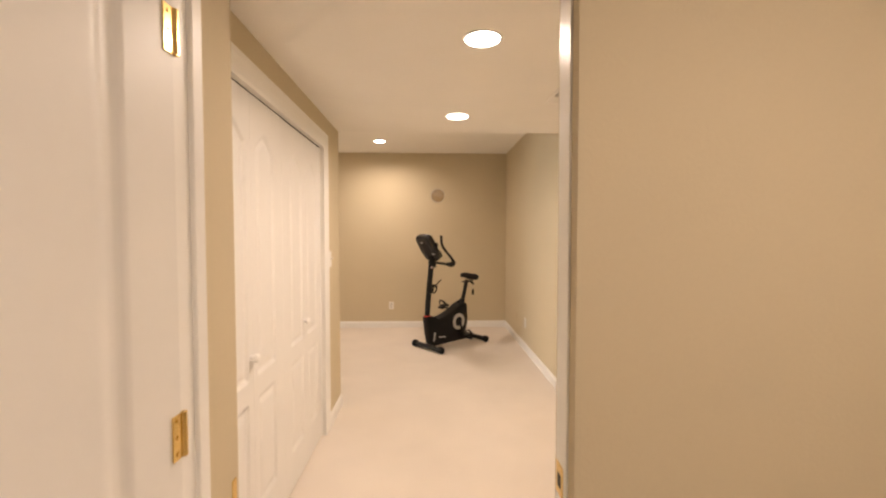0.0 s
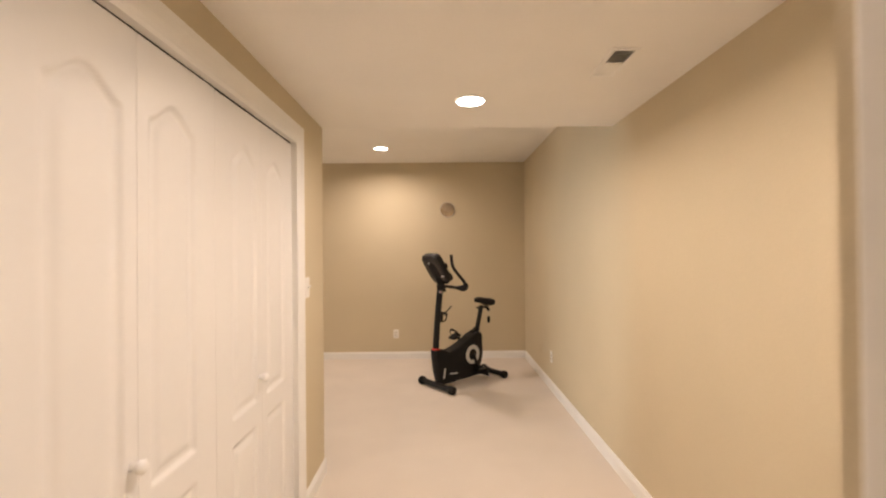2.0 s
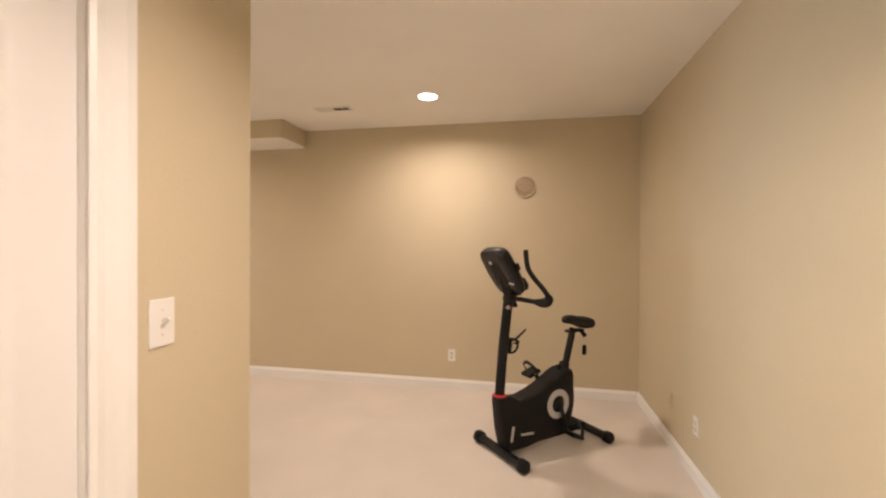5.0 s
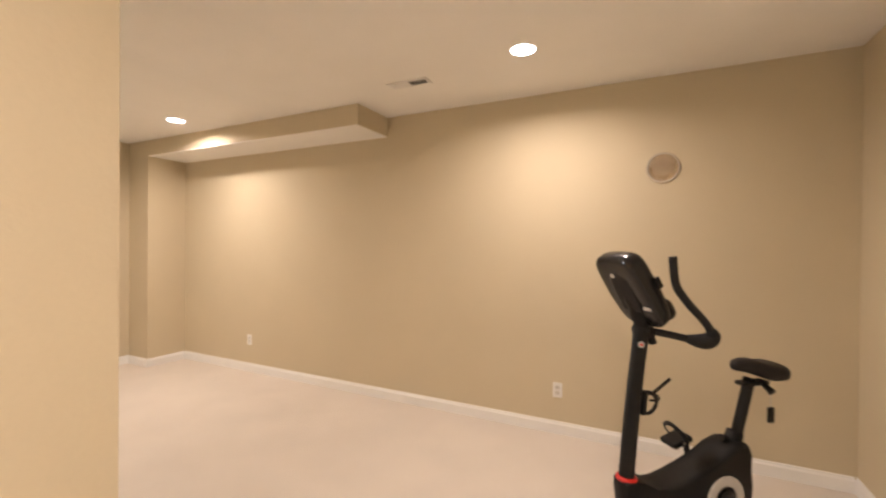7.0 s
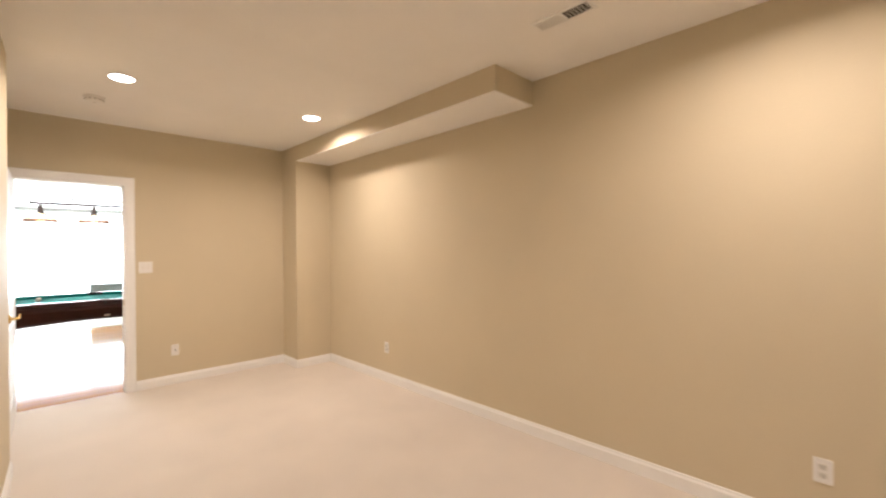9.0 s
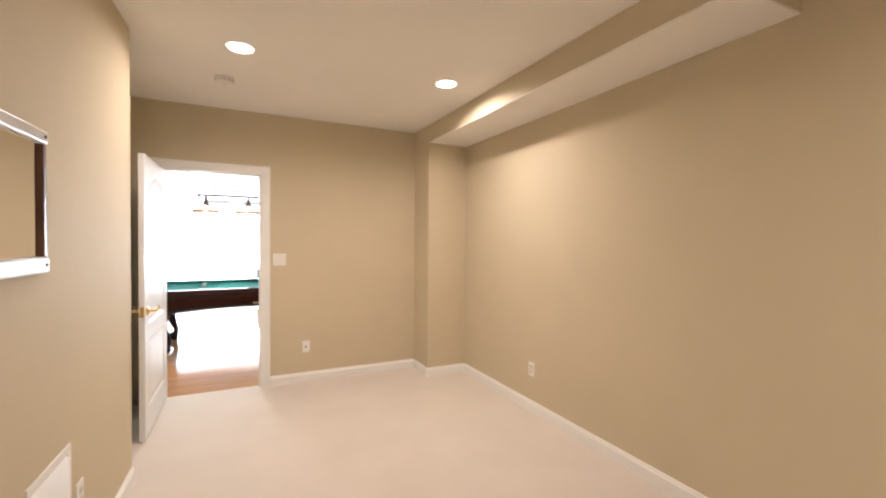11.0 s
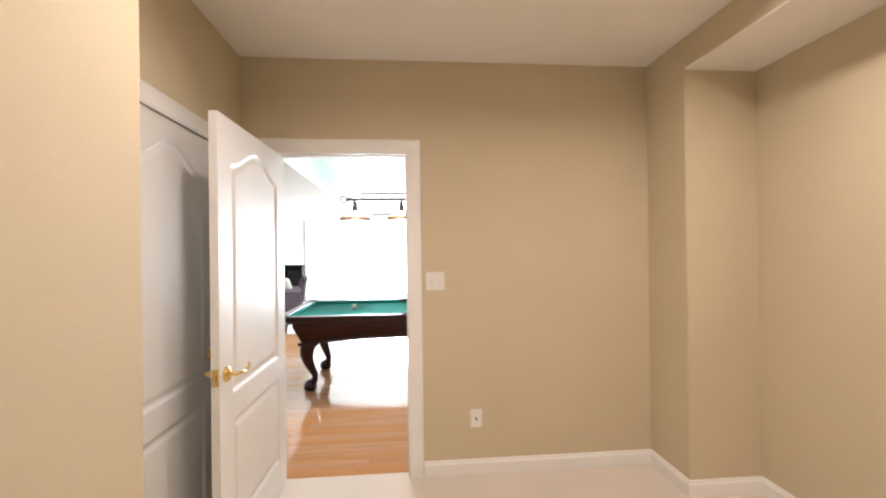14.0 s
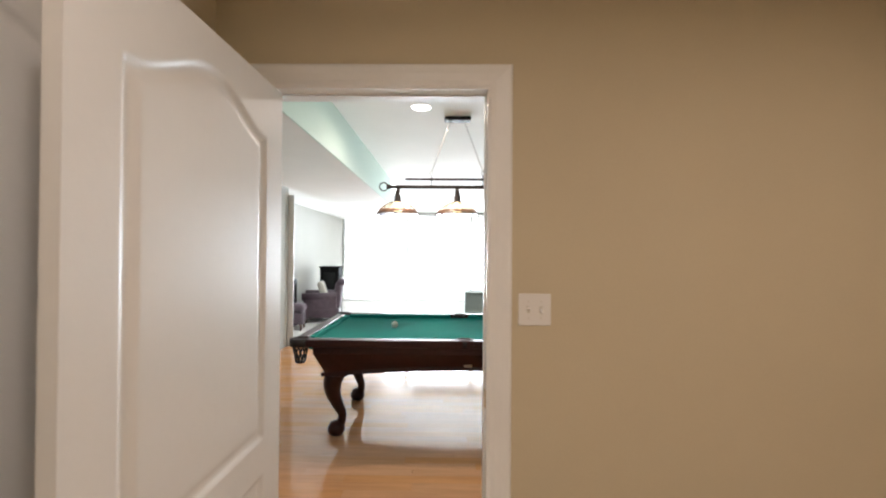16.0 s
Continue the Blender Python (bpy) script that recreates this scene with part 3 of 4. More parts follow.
def register(m, length, width, label):
    """A ceiling register with two banks of slats; x is its length, hanging below z = 0."""
    v = thing("ceiling_vent", m, label, "air vent", "ceiling vents")
    fr = bmesh.new()
    for b in ((-length / 2, length / 2, -width / 2, -width / 2 + 0.018), (-length / 2, length / 2, width / 2 - 0.018, width / 2), (-length / 2, -length / 2 + 0.018, -width / 2 + 0.018, width / 2 - 0.018), (length / 2 - 0.018, length / 2, -width / 2 + 0.018, width / 2 - 0.018)):
        add_box(fr, *b, -0.007, 0, 0.0015)
    part("frame", fr, TRIM, v)
    # flat dark sheet paints the duct's shade behind the slats
    part("backing", box(-length / 2 + 0.018, length / 2 - 0.018, -width / 2 + 0.018, width / 2 - 0.018, -0.0012, -0.0004), SLOT, v, "dark sheet for the shade in the duct")
    part("divider", box(-0.004, 0.004, -width / 2 + 0.018, width / 2 - 0.018, -0.007, -0.001), TRIM, v)
    n = 14
    for k in range(n):
        x = -length / 2 + 0.026 + (length - 0.052) * k / (n - 1)
        if abs(x) < 0.006:
            continue
        sl = part("slat", box(-0.0006, 0.0006, -width / 2 + 0.018, width / 2 - 0.018, -0.008, 0.008), TRIM, v)
        sl.matrix_basis = pose(x, 0, -0.006, 0, -58 if x > 0 else 58, 0)
    return v


register(pose(1.46, 2.715, ZL, 0, 0, 90), 0.27, 0.115, "white louvred ceiling vent in the corridor")
register(pose(-0.86, 5.915, ZC, 0, 0, 180), 0.33, 0.115, "white louvred ceiling vent near the back wall")

sd = thing("smoke_detector", pose(-4.03, 4.235, ZC), "round white smoke detector on the ceiling", "smoke detector")
part("base", lathe([(0.001, 0), (0.072, 0), (0.072, -0.010), (0.066, -0.013), (0.001, -0.013)], 36), PLATE, sd, smooth=False)
part("body", lathe([(0.060, -0.012), (0.064, -0.018), (0.060, -0.032), (0.045, -0.040), (0.001, -0.041)], 36), PLATE, sd, smooth=True)
part("button", lathe([(0.001, -0.040), (0.012, -0.041), (0.011, -0.044), (0.001, -0.044)], 18), IVORY, sd)
# grey blocks on the body paint the soft shade of its slots
VENT = mat("vent_shade_grey", (0.42, 0.40, 0.36), 0.6)
for k in range(12):
    vt = part("vent_slot", box(0.0575, 0.0645, -0.008, 0.008, -0.028, -0.022), VENT, sd)
    vt.matrix_basis = pose(0, 0, 0, 0, 0, k * 30)

# framed mirror and return grille on the south wall
MIRROR = mat("mirror_silver", (0.9, 0.9, 0.9), 0.015, metal=1.0, var=0.0)
mw, mz0, mz1 = 0.62, 1.365, 1.735
fm = thing("framed_mirror", on_south(-2.325 + mw / 2, 0), "mirror in a dark walnut frame with pale rails", "mirror")
part("glass", box(-mw / 2 + 0.02, mw / 2 - 0.02, -0.012, -0.004, mz0, mz1), MIRROR, fm, "reflecting glass")
for sx in (-1, 1):
    part("stile", box(min(sx * mw / 2, sx * (mw / 2 - 0.023)), max(sx * mw / 2, sx * (mw / 2 - 0.023)), -0.024, 0, mz0, mz1, 0.003), WALNUT, fm, "dark walnut stile")
for z0, z1 in ((mz0 - 0.055, mz0), (mz1, mz1 + 0.045)):
    part("rail", box(-mw / 2 - 0.008, mw / 2 + 0.008, -0.028, 0, z0, z1, 0.008), mat("satin_silver_rail", (0.75, 0.75, 0.76), 0.3, metal=0.3), fm, "pale satin rail")
    for sx in (-1, 1):
        part("screw", cyl((sx * (mw / 2 - 0.02), -0.027, (z0 + z1) / 2), (sx * (mw / 2 - 0.02), -0.031, (z0 + z1) / 2), 0.006, n=12), SLOT, fm)

rg = thing("return_grille", on_south(-2.385, 0.385), "white louvred return air grille low on the wall", "air vent")
gw, gh = 0.34, 0.50
fr = bmesh.new()
for b in ((-gw / 2, gw / 2, -gh / 2, -gh / 2 + 0.03), (-gw / 2, gw / 2, gh / 2 - 0.03, gh / 2), (-gw / 2, -gw / 2 + 0.03, -gh / 2 + 0.03, gh / 2 - 0.03), (gw / 2 - 0.03, gw / 2, -gh / 2 + 0.03, gh / 2 - 0.03)):
    add_box(fr, b[0], b[1], -0.009, 0, b[2], b[3], 0.002)
part("frame", fr, TRIM, rg)
# no hole in the wall: a dark sheet stands in for its shade
part("backing", box(-gw / 2 + 0.03, gw / 2 - 0.03, -0.0015, -0.0005, -gh / 2 + 0.03, gh / 2 - 0.03), SLOT, rg, "dark sheet for the shade in the duct")
for k in range(26):
    sl = part("slat", box(-gw / 2 + 0.03, gw / 2 - 0.03, -0.0007, 0.0007, -0.011, 0.011), TRIM, rg)
    sl.matrix_basis = pose(0, -0.007, -gh / 2 + 0.042 + k * (gh - 0.084) / 25, -40)


# ---- exercise bike ----
STEEL = mat("black_painted_steel", (0.009, 0.009, 0.009), 0.42, var=0.2, scale=8, spec=0.25)
PLASTIC = mat("black_moulded_plastic", (0.0075, 0.007, 0.007), 0.5, var=0.25, scale=10, bump=0.0003, bscale=500, spec=0.22)
GLOSSY = mat("glossy_black_plastic", (0.010, 0.010, 0.011), 0.27, var=0.2, scale=9, spec=0.4)
VINYL = mat("black_vinyl", (0.009, 0.008, 0.0085), 0.55, var=0.3, scale=9, bump=0.0006, bscale=220, spec=0.3)
RUBBER = mat("black_rubber_foam", (0.010, 0.010, 0.010), 0.85, var=0.3, scale=30, bump=0.0006, bscale=600)
SILVER = mat("silver_plastic", (0.55, 0.54, 0.52), 0.35, metal=0.4, var=0.06)
RED = mat("red_plastic", (0.62, 0.02, 0.015), 0.4)

bike = thing("exercise_bike", pose(0.658, 5.285, 0.042, 0, 0, 41) @ Matrix.Scale(0.97, 4), "black upright exercise bike with a silver flywheel ring", "exercise bike")


def mirror_slab(outline, half, edge):
    """A moulded shell over an outline in the x-z plane, rounded towards both sides; half and edge may vary along x."""
    bm = bmesh.new()
    n = len(outline)
    cx, cz = sum(p[0] for p in outline) / n, sum(p[1] for p in outline) / n
    rings = []
    for f, s in ((-1.0, 0.90), (-0.88, 0.965), (-0.55, 1.0), (0.55, 1.0), (0.88, 0.965), (1.0, 0.90)):
        ring = []
        for x, z in outline:
            ring.append(bm.verts.new((cx + (x - cx) * s, f * half(x), cz + (z - cz) * s)))
        rings.append(ring)
    for r, q in zip(rings, rings[1:]):
        for i in range(n):
            bm.faces.new((r[i], r[(i + 1) % n], q[(i + 1) % n], q[i]))
    bm.faces.new(rings[0][::-1])
    bm.faces.new(rings[-1])
    bmesh.ops.recalc_face_normals(bm, faces=bm.faces)
    return bm


part("front_stabilizer", tube([(0, -0.25, 0.0), (0, 0.25, 0.0)], 0.031, 16), STEEL, bike)
for sy in (-1, 1):
    part("foot_cap", lathe([(0.030, 0), (0.042, 0.0), (0.044, 0.02), (0.043, 0.05), (0.034, 0.06), (0.003, 0.062)], 20, "y"), PLASTIC, bike, smooth=True).matrix_basis = pose(0, sy * 0.215, 0.0009, 0, 0, 0 if sy > 0 else 180)
part("rear_stabilizer", tube([(0.83, -0.24, 0.0), (0.83, 0.24, 0.0)], 0.030, 16), STEEL, bike)
for sy in (-1, 1):
    part("foot_cap", lathe([(0.029, 0), (0.040, 0.0), (0.043, 0.02), (0.042, 0.05), (0.033, 0.06), (0.003, 0.062)], 20, "y"), PLASTIC, bike, smooth=True).matrix_basis = pose(0.83, sy * 0.205, -0.0002, 0, 0, 0 if sy > 0 else 180)
part("frame_rail", box(0.02, 0.82, -0.03, 0.03, -0.005, 0.045, 0.008), STEEL, bike)
OUT = [(0.012, 0.02), (-0.022, 0.15), (-0.050, 0.345), (-0.048, 0.380), (-0.035, 0.388), (0.035, 0.386), (0.10, 0.350), (0.17, 0.348), (0.26, 0.368), (0.36, 0.404), (0.45, 0.445), (0.52, 0.485), (0.575, 0.503), (0.63, 0.492), (0.648, 0.45), (0.645, 0.38), (0.654, 0.30), (0.650, 0.22), (0.625, 0.135), (0.58, 0.075), (0.52, 0.045), (0.40, 0.035), (0.28, 0.015), (0.18, 0.0), (0.06, -0.005)]
part("shroud", mirror_slab(OUT, lambda x: 0.052 + 0.030 * min(max((x + 0.08) / 0.3, 0), 1), 0.02), PLASTIC, bike, "matt black moulded shroud", smooth=True).data.set_sharp_from_angle(angle=radians(38))
part("collar", lathe([(0.040, 0), (0.047, 0.002), (0.047, 0.014), (0.040, 0.018)], 24), RED, bike, "red collar at the mast foot", True).matrix_basis = pose(-0.006, 0, 0.376, 0, 4, 0)
part("mast", tube(curve_pts([(-0.012, 0, 0.30), (-0.006, 0, 0.40), (0.011, 0, 0.60), (0.030, 0, 0.78), (0.053, 0, 0.96), (0.07, 0, 1.10)], 5), 0.034, 18, 0.85), STEEL, bike, "black oval steel mast", True)
bd = part("badge", lathe([(0.002, -0.0045), (0.013, -0.004), (0.0145, 0.003)], 20, "y"), SILVER, bike, "small round silver and red badge")
bd.matrix_basis = pose(0.040, -0.031, 0.995, 0, 6, -28)
part("emblem", box(-0.008, 0.008, -0.0056, -0.004, -0.005, 0.005, 0.0006), RED, bd, "red emblem")
for sy in (-1, 1):
    part("ring_cover", lathe([(0.060, 0), (0.062, 0.006), (0.104, 0.006), (0.108, 0)], 40, "y"), SILVER, bike, "silver ring on the shroud").matrix_basis = pose(0.470, sy * 0.081, 0.265, 0, 0, 0 if sy > 0 else 180)
    part("hub", lathe([(0.045, 0), (0.045, 0.010), (0.030, 0.018), (0.003, 0.02)], 28, "y"), GLOSSY, bike).matrix_basis = pose(0.470, sy * 0.081, 0.265, 0, 0, 0 if sy > 0 else 180)
    part("shroud_label", box(0.0, 0.022, -0.001, 0.001, 0.0, 0.105, 0.0004), SILVER, bike, "pale upright stripe").matrix_basis = pose(0.035, sy * 0.069, 0.075, 0, 10, 0)
    part("lettering_bar", box(0.0, 0.115, -0.001, 0.001, 0.0, 0.016, 0.0004), SILVER, bike, "pale line of lettering").matrix_basis = pose(0.12, sy * 0.0815, 0.105, 0, 6, 0)
for sy, px, pz in ((-1, 0.530, 0.062), (1, 0.435, 0.435)):
    a, b = Vector((0.470, sy * 0.105, 0.265)), Vector((px, sy * 0.115, pz))
    part("crank", tube([a, a.lerp(b, 0.5), b], [0.016, 0.013, 0.015], 12), STEEL, bike, "black steel crank", True)
    pd = part("pedal", box(-0.058, 0.058, -0.052, 0.052, -0.014, 0.014, 0.006), PLASTIC, bike, "black pedal with a strap")
    pd.matrix_basis = pose(px, sy * 0.175, pz, 0, 24 if sy < 0 else -18, 0)
    part("strap", tube(curve_pts([(0.01, -0.060, 0.0), (-0.004, -0.063, 0.055), (-0.012, 0.0, 0.092), (-0.004, 0.063, 0.055), (0.01, 0.060, 0.0)], 5), 0.012, 8, 0.4), RUBBER, pd, "black foot strap", True)
    part("spindle", tube([(0, sy * -0.06, 0), (0, sy * 0.03, 0)], 0.008, 8), NICKEL, pd)
# bottle holder with its strap
bh = part("bottle_holder", box(-0.01, 0.012, -0.03, 0.03, -0.055, 0.055, 0.006), PLASTIC, bike)
bh.matrix_basis = pose(0.067, 0, 0.725, 0, 6, 0)
part("ring", tube(curve_pts([(0.01, -0.04, 0.02), (0.05, -0.045, 0.025), (0.085, 0, 0.03), (0.05, 0.045, 0.025), (0.01, 0.04, 0.02)], 5), 0.006, 8), PLASTIC, bh, smooth=True)
part("loop", tube(curve_pts([(0.008, 0, 0.045), (0.05, 0, 0.042), (0.082, 0, 0.012), (0.080, 0, -0.025), (0.05, 0, -0.052), (0.008, 0, -0.05)], 5), 0.008, 8), PLASTIC, bh, smooth=True)
part("tension_lever", tube([(0.05, -0.01, 0.04), (0.13, -0.02, 0.115)], [0.008, 0.007], 10), RUBBER, bh, "straight black lever", True)
# console
cb = bmesh.new()
rings = []
for x_, k_ in ((-0.046, 0.62), (-0.044, 0.86), (-0.034, 0.96), (-0.020, 1.0), (0.020, 1.0), (0.040, 0.97), (0.050, 0.92), (0.052, 0.80)):
    ring = []
    for q in range(32):
        a = 2 * math.pi * q / 32
        c, d = math.cos(a), math.sin(a)
        zz = 0.182 * math.copysign(abs(d) ** 0.36, d) * k_
        ww = (0.134 + 0.10 * min(zz, 0.0) - 0.03 * max(zz, 0)) * math.copysign(abs(c) ** 0.36, c) * k_
        ring.append(cb.verts.new((x_ - 0.10 * abs(ww) * abs(ww) * 6, ww, zz)))
    rings.append(ring)
for r_, q_ in zip(rings, rings[1:]):
    for k in range(32):
        cb.faces.new((r_[k], r_[(k + 1) % 32], q_[(k + 1) % 32], q_[k]))
cb.faces.new(rings[0][::-1])
cb.faces.new(rings[-1])
bmesh.ops.recalc_face_normals(cb, faces=cb.faces)
con = part("console", cb, GLOSSY, bike, "black console seen from its back", True)
con.matrix_basis = pose(0.020, 0, 1.248, 0, -33, 0) @ pose(-0.004, 0, -0.002) @ Matrix.Diagonal((0.90, 1.03, 1.02, 1))
part("back_panel", box(-0.054, -0.040, -0.06, 0.06, -0.09, 0.12, 0.006), PLASTIC, con, "glossy back panel").matrix_basis = pose(0, 0, 0, 0, 4, 0)
part("emblem", box(-0.0555, -0.053, -0.014, 0.014, 0.08, 0.102, 0.001), SILVER, con, "small silver emblem").matrix_basis = pose(0.001, 0.03, 0, 0, 4, 0)
part("emblem", box(-0.052, -0.0475, -0.022, 0.022, -0.075, -0.058, 0.001), SILVER, con, "small silver emblem").matrix_basis = pose(0.002, -0.09, 0.0, 0, 2, 0)
part("screen", box(0.048, 0.056, -0.095, 0.095, -0.02, 0.13, 0.002), GLOSSY, con, "dark display facing the rider").matrix_basis = pose(0, 0, 0, 0, -4, 0)
part("lower_housing", box(0.01, 0.086, -0.105, 0.105, -0.178, -0.08, 0.028), GLOSSY, con, "rounded lower housing")
part("speaker", box(0.02, 0.05, -0.142, -0.126, 0.0, 0.05, 0.004), GLOSSY, con)
part("neck", tube(curve_pts([(0.062, 0, 1.02), (0.066, 0, 1.09), (0.045, 0, 1.17), (0.02, 0, 1.24)], 4), [0.036] * 5 + [0.045] * 4 + [0.052] * 4, 16, 0.8), PLASTIC, bike, "moulded neck under the console", True)
# handlebars
for sy in (-1, 1):
    hb = part("handlebar", tube(curve_pts([(0.06, 0, 1.055), (0.12, sy * 0.05, 1.05), (0.20, sy * 0.14, 1.035), (0.245, sy * 0.175, 1.03), (0.258, sy * 0.195, 1.06), (0.215, sy * 0.198, 1.12), (0.13, sy * 0.196, 1.20), (0.075, sy * 0.195, 1.265), (0.058, sy * 0.195, 1.32), (0.05, sy * 0.195, 1.395)], 5), 0.0165, 14), RUBBER, bike, "black foam handlebar", True)
    part("grip_end", tube(curve_pts([(0.19, sy * 0.132, 1.037), (0.222, sy * 0.158, 1.031), (0.248, sy * 0.183, 1.036), (0.258, sy * 0.195, 1.060), (0.244, sy * 0.198, 1.084)], 4), [0.018, 0.021, 0.024, 0.027, 0.030, 0.032, 0.034, 0.035, 0.035, 0.035, 0.034, 0.033, 0.031, 0.028, 0.025, 0.021, 0.018], 16), RUBBER, hb, "thick foam elbow", True)
part("clamp", tube([(0.075, -0.05, 1.05), (0.075, 0.05, 1.05)], 0.024, 14), PLASTIC, bike, smooth=True)
part("clamp_knob", tube([(0.10, -0.02, 1.035), (0.11, -0.02, 0.995)], [0.012, 0.018], 10), PLASTIC, bike)
# saddle and its post
part("seat_post", tube([(0.60, 0, 0.42), (0.637, 0, 0.56), (0.688, 0, 0.735), (0.703, 0, 0.79)], 0.026, 14, 0.9), STEEL, bike, "black steel seat post", True)
part("post_sleeve", tube([(0.588, 0, 0.455), (0.618, 0, 0.535)], [0.045, 0.036], 16), PLASTIC, bike, smooth=True)
part("adjust_knob", tube([(0.56, 0, 0.50), (0.53, 0, 0.51)], [0.02, 0.018], 12), PLASTIC, bike)
part("seat_bracket", box(0.64, 0.80, -0.03, 0.03, 0.755, 0.775, 0.006), STEEL, bike)
sb = bmesh.new()
rings = []
for u, w, zt, zb in ((0.585, 0.012, 0.852, 0.830), (0.60, 0.03, 0.874, 0.818), (0.65, 0.042, 0.884, 0.812), (0.70, 0.062, 0.882, 0.803), (0.75, 0.092, 0.872, 0.79), (0.80, 0.105, 0.868, 0.775), (0.84, 0.108, 0.870, 0.778), (0.868, 0.088, 0.862, 0.788), (0.882, 0.055, 0.848, 0.80)):
    ring = []
    for k in range(18):
        a = 2 * math.pi * k / 18
        c, s_ = math.cos(a), math.sin(a)
        ring.append(sb.verts.new((u, w * math.copysign(abs(c) ** 0.7, c), (zt + zb) / 2 + (zt - zb) / 2 * math.copysign(abs(s_) ** 0.8, s_))))
    rings.append(ring)
for r, q in zip(rings, rings[1:]):
    for k in range(18):
        sb.faces.new((r[k], r[(k + 1) % 18], q[(k + 1) % 18], q[k]))
sb.faces.new(rings[0][::-1])
sb.faces.new(rings[-1])
bmesh.ops.recalc_face_normals(sb, faces=sb.faces)
part("saddle", sb, VINYL, bike, "padded black vinyl saddle", True).matrix_basis = pose(0.735, 0, 0.835, 0, 4, 0) @ Matrix.Scale(0.94, 4) @ pose(-0.735, 0, -0.830)
part("slide_knob", tube([(0.76, -0.02, 0.765), (0.76, -0.07, 0.735)], [0.010, 0.018], 10), PLASTIC, bike)
part("cord", tube([(0.76, -0.06, 0.74), (0.758, -0.065, 0.66)], 0.002, 6), SILVER, bike, "thin hanging cord")
part("tag", box(-0.016, 0.016, -0.008, 0.008, -0.075, 0, 0.004), PLASTIC, bike, "black hanging tag").matrix_basis = pose(0.758, -0.065, 0.662)

# ---- pool table ----
MAHOG = mat("dark_mahogany", (0.033, 0.008, 0.005), 0.34, var=0.35, scale=7, spec=0.3)
FELT = mat("green_felt", (0.015, 0.20, 0.165), 0.95, var=0.08, scale=8, bump=0.0006, bscale=700, spec=0.05)
LEATHER = mat("black_leather", (0.014, 0.011, 0.010), 0.6, var=0.3, scale=20, bump=0.0005, bscale=300)
IRON = mat("dark_bronze", (0.030, 0.024, 0.021), 0.6, metal=0.0, var=0.2, scale=15, spec=0.15)
TX0, TX1, TY0, TY1, TZ = -7.74, -6.33, 3.25, 5.75, 0.80
pt = thing("pool_table", pose((TX0 + TX1) / 2, (TY0 + TY1) / 2, 0), "dark mahogany pool table with green felt and cabriole legs", "pool table")
hx, hy = (TX1 - TX0) / 2, (TY1 - TY0) / 2
part("bed", box(-hx + 0.10, hx - 0.10, -hy + 0.10, hy - 0.10, TZ - 0.09, TZ - 0.035), FELT, pt, "green felt playing surface")
for sx in (-1, 1):
    for seg in (-1, 1):
        y0, y1 = sorted((seg * 0.060, seg * (hy - 0.10)))
        part("rail", box(min(sx * hx, sx * (hx - 0.085)), max(sx * hx, sx * (hx - 0.085)), y0, y1, TZ - 0.055, TZ, 0.008), MAHOG, pt, "polished mahogany rail")
        part("cushion", box(min(sx * (hx - 0.085), sx * (hx - 0.135)), max(sx * (hx - 0.085), sx * (hx - 0.135)), y0 + 0.03, y1 - 0.03, TZ - 0.036, TZ - 0.004, 0.008), FELT, pt, "green felt cushion")
for sy in (-1, 1):
    part("rail", box(-hx + 0.10, hx - 0.10, min(sy * hy, sy * (hy - 0.085)), max(sy * hy, sy * (hy - 0.085)), TZ - 0.055, TZ, 0.008), MAHOG, pt, "polished mahogany rail")
    part("cushion", box(-hx + 0.14, hx - 0.14, min(sy * (hy - 0.085), sy * (hy - 0.135)), max(sy * (hy - 0.085), sy * (hy - 0.135)), TZ - 0.036, TZ - 0.004, 0.008), FELT, pt, "green felt cushion")


def net_pocket(x, y, r, net=True):
    arc = part("pocket", lathe([(r, -0.05), (r + 0.022, -0.045), (r + 0.022, 0.004), (r + 0.004, 0.008), (r, 0.0)], 24), LEATHER, pt, "black leather drop pocket", True)
    arc.location = (x, y, TZ - 0.004)
    if not net:
        return
    nt = bmesh.new()
    for k in range(10):
        a = 2 * math.pi * k / 10
        for tw in (0.5, -0.5):
            add_tube(nt, [(r * (1 - 0.4 * f) * math.cos(a + tw * f * 1.4), r * (1 - 0.4 * f) * math.sin(a + tw * f * 1.4), -0.05 - 0.115 * f) for f in (0, 0.33, 0.66, 1)], 0.0042, 6)
    part("net", nt, LEATHER, arc, "woven leather net")
    part("net_base", lathe([(0.002, -0.172), (r * 0.6, -0.172), (r * 0.62, -0.160), (0.002, -0.160)], 18), LEATHER, arc)


for sx in (-1, 1):
    for sy in (-1, 1):
        net_pocket(sx * (hx - 0.055), sy * (hy - 0.055), 0.055)
    net_pocket(sx * (hx - 0.062), 0, 0.045, False)
    part("pocket_back", box(min(sx * (hx - 0.030), sx * (hx + 0.003)), max(sx * (hx - 0.030), sx * (hx + 0.003)), -0.068, 0.068, TZ - 0.062, TZ + 0.001, 0.006), MAHOG, pt, "mahogany pocket back")


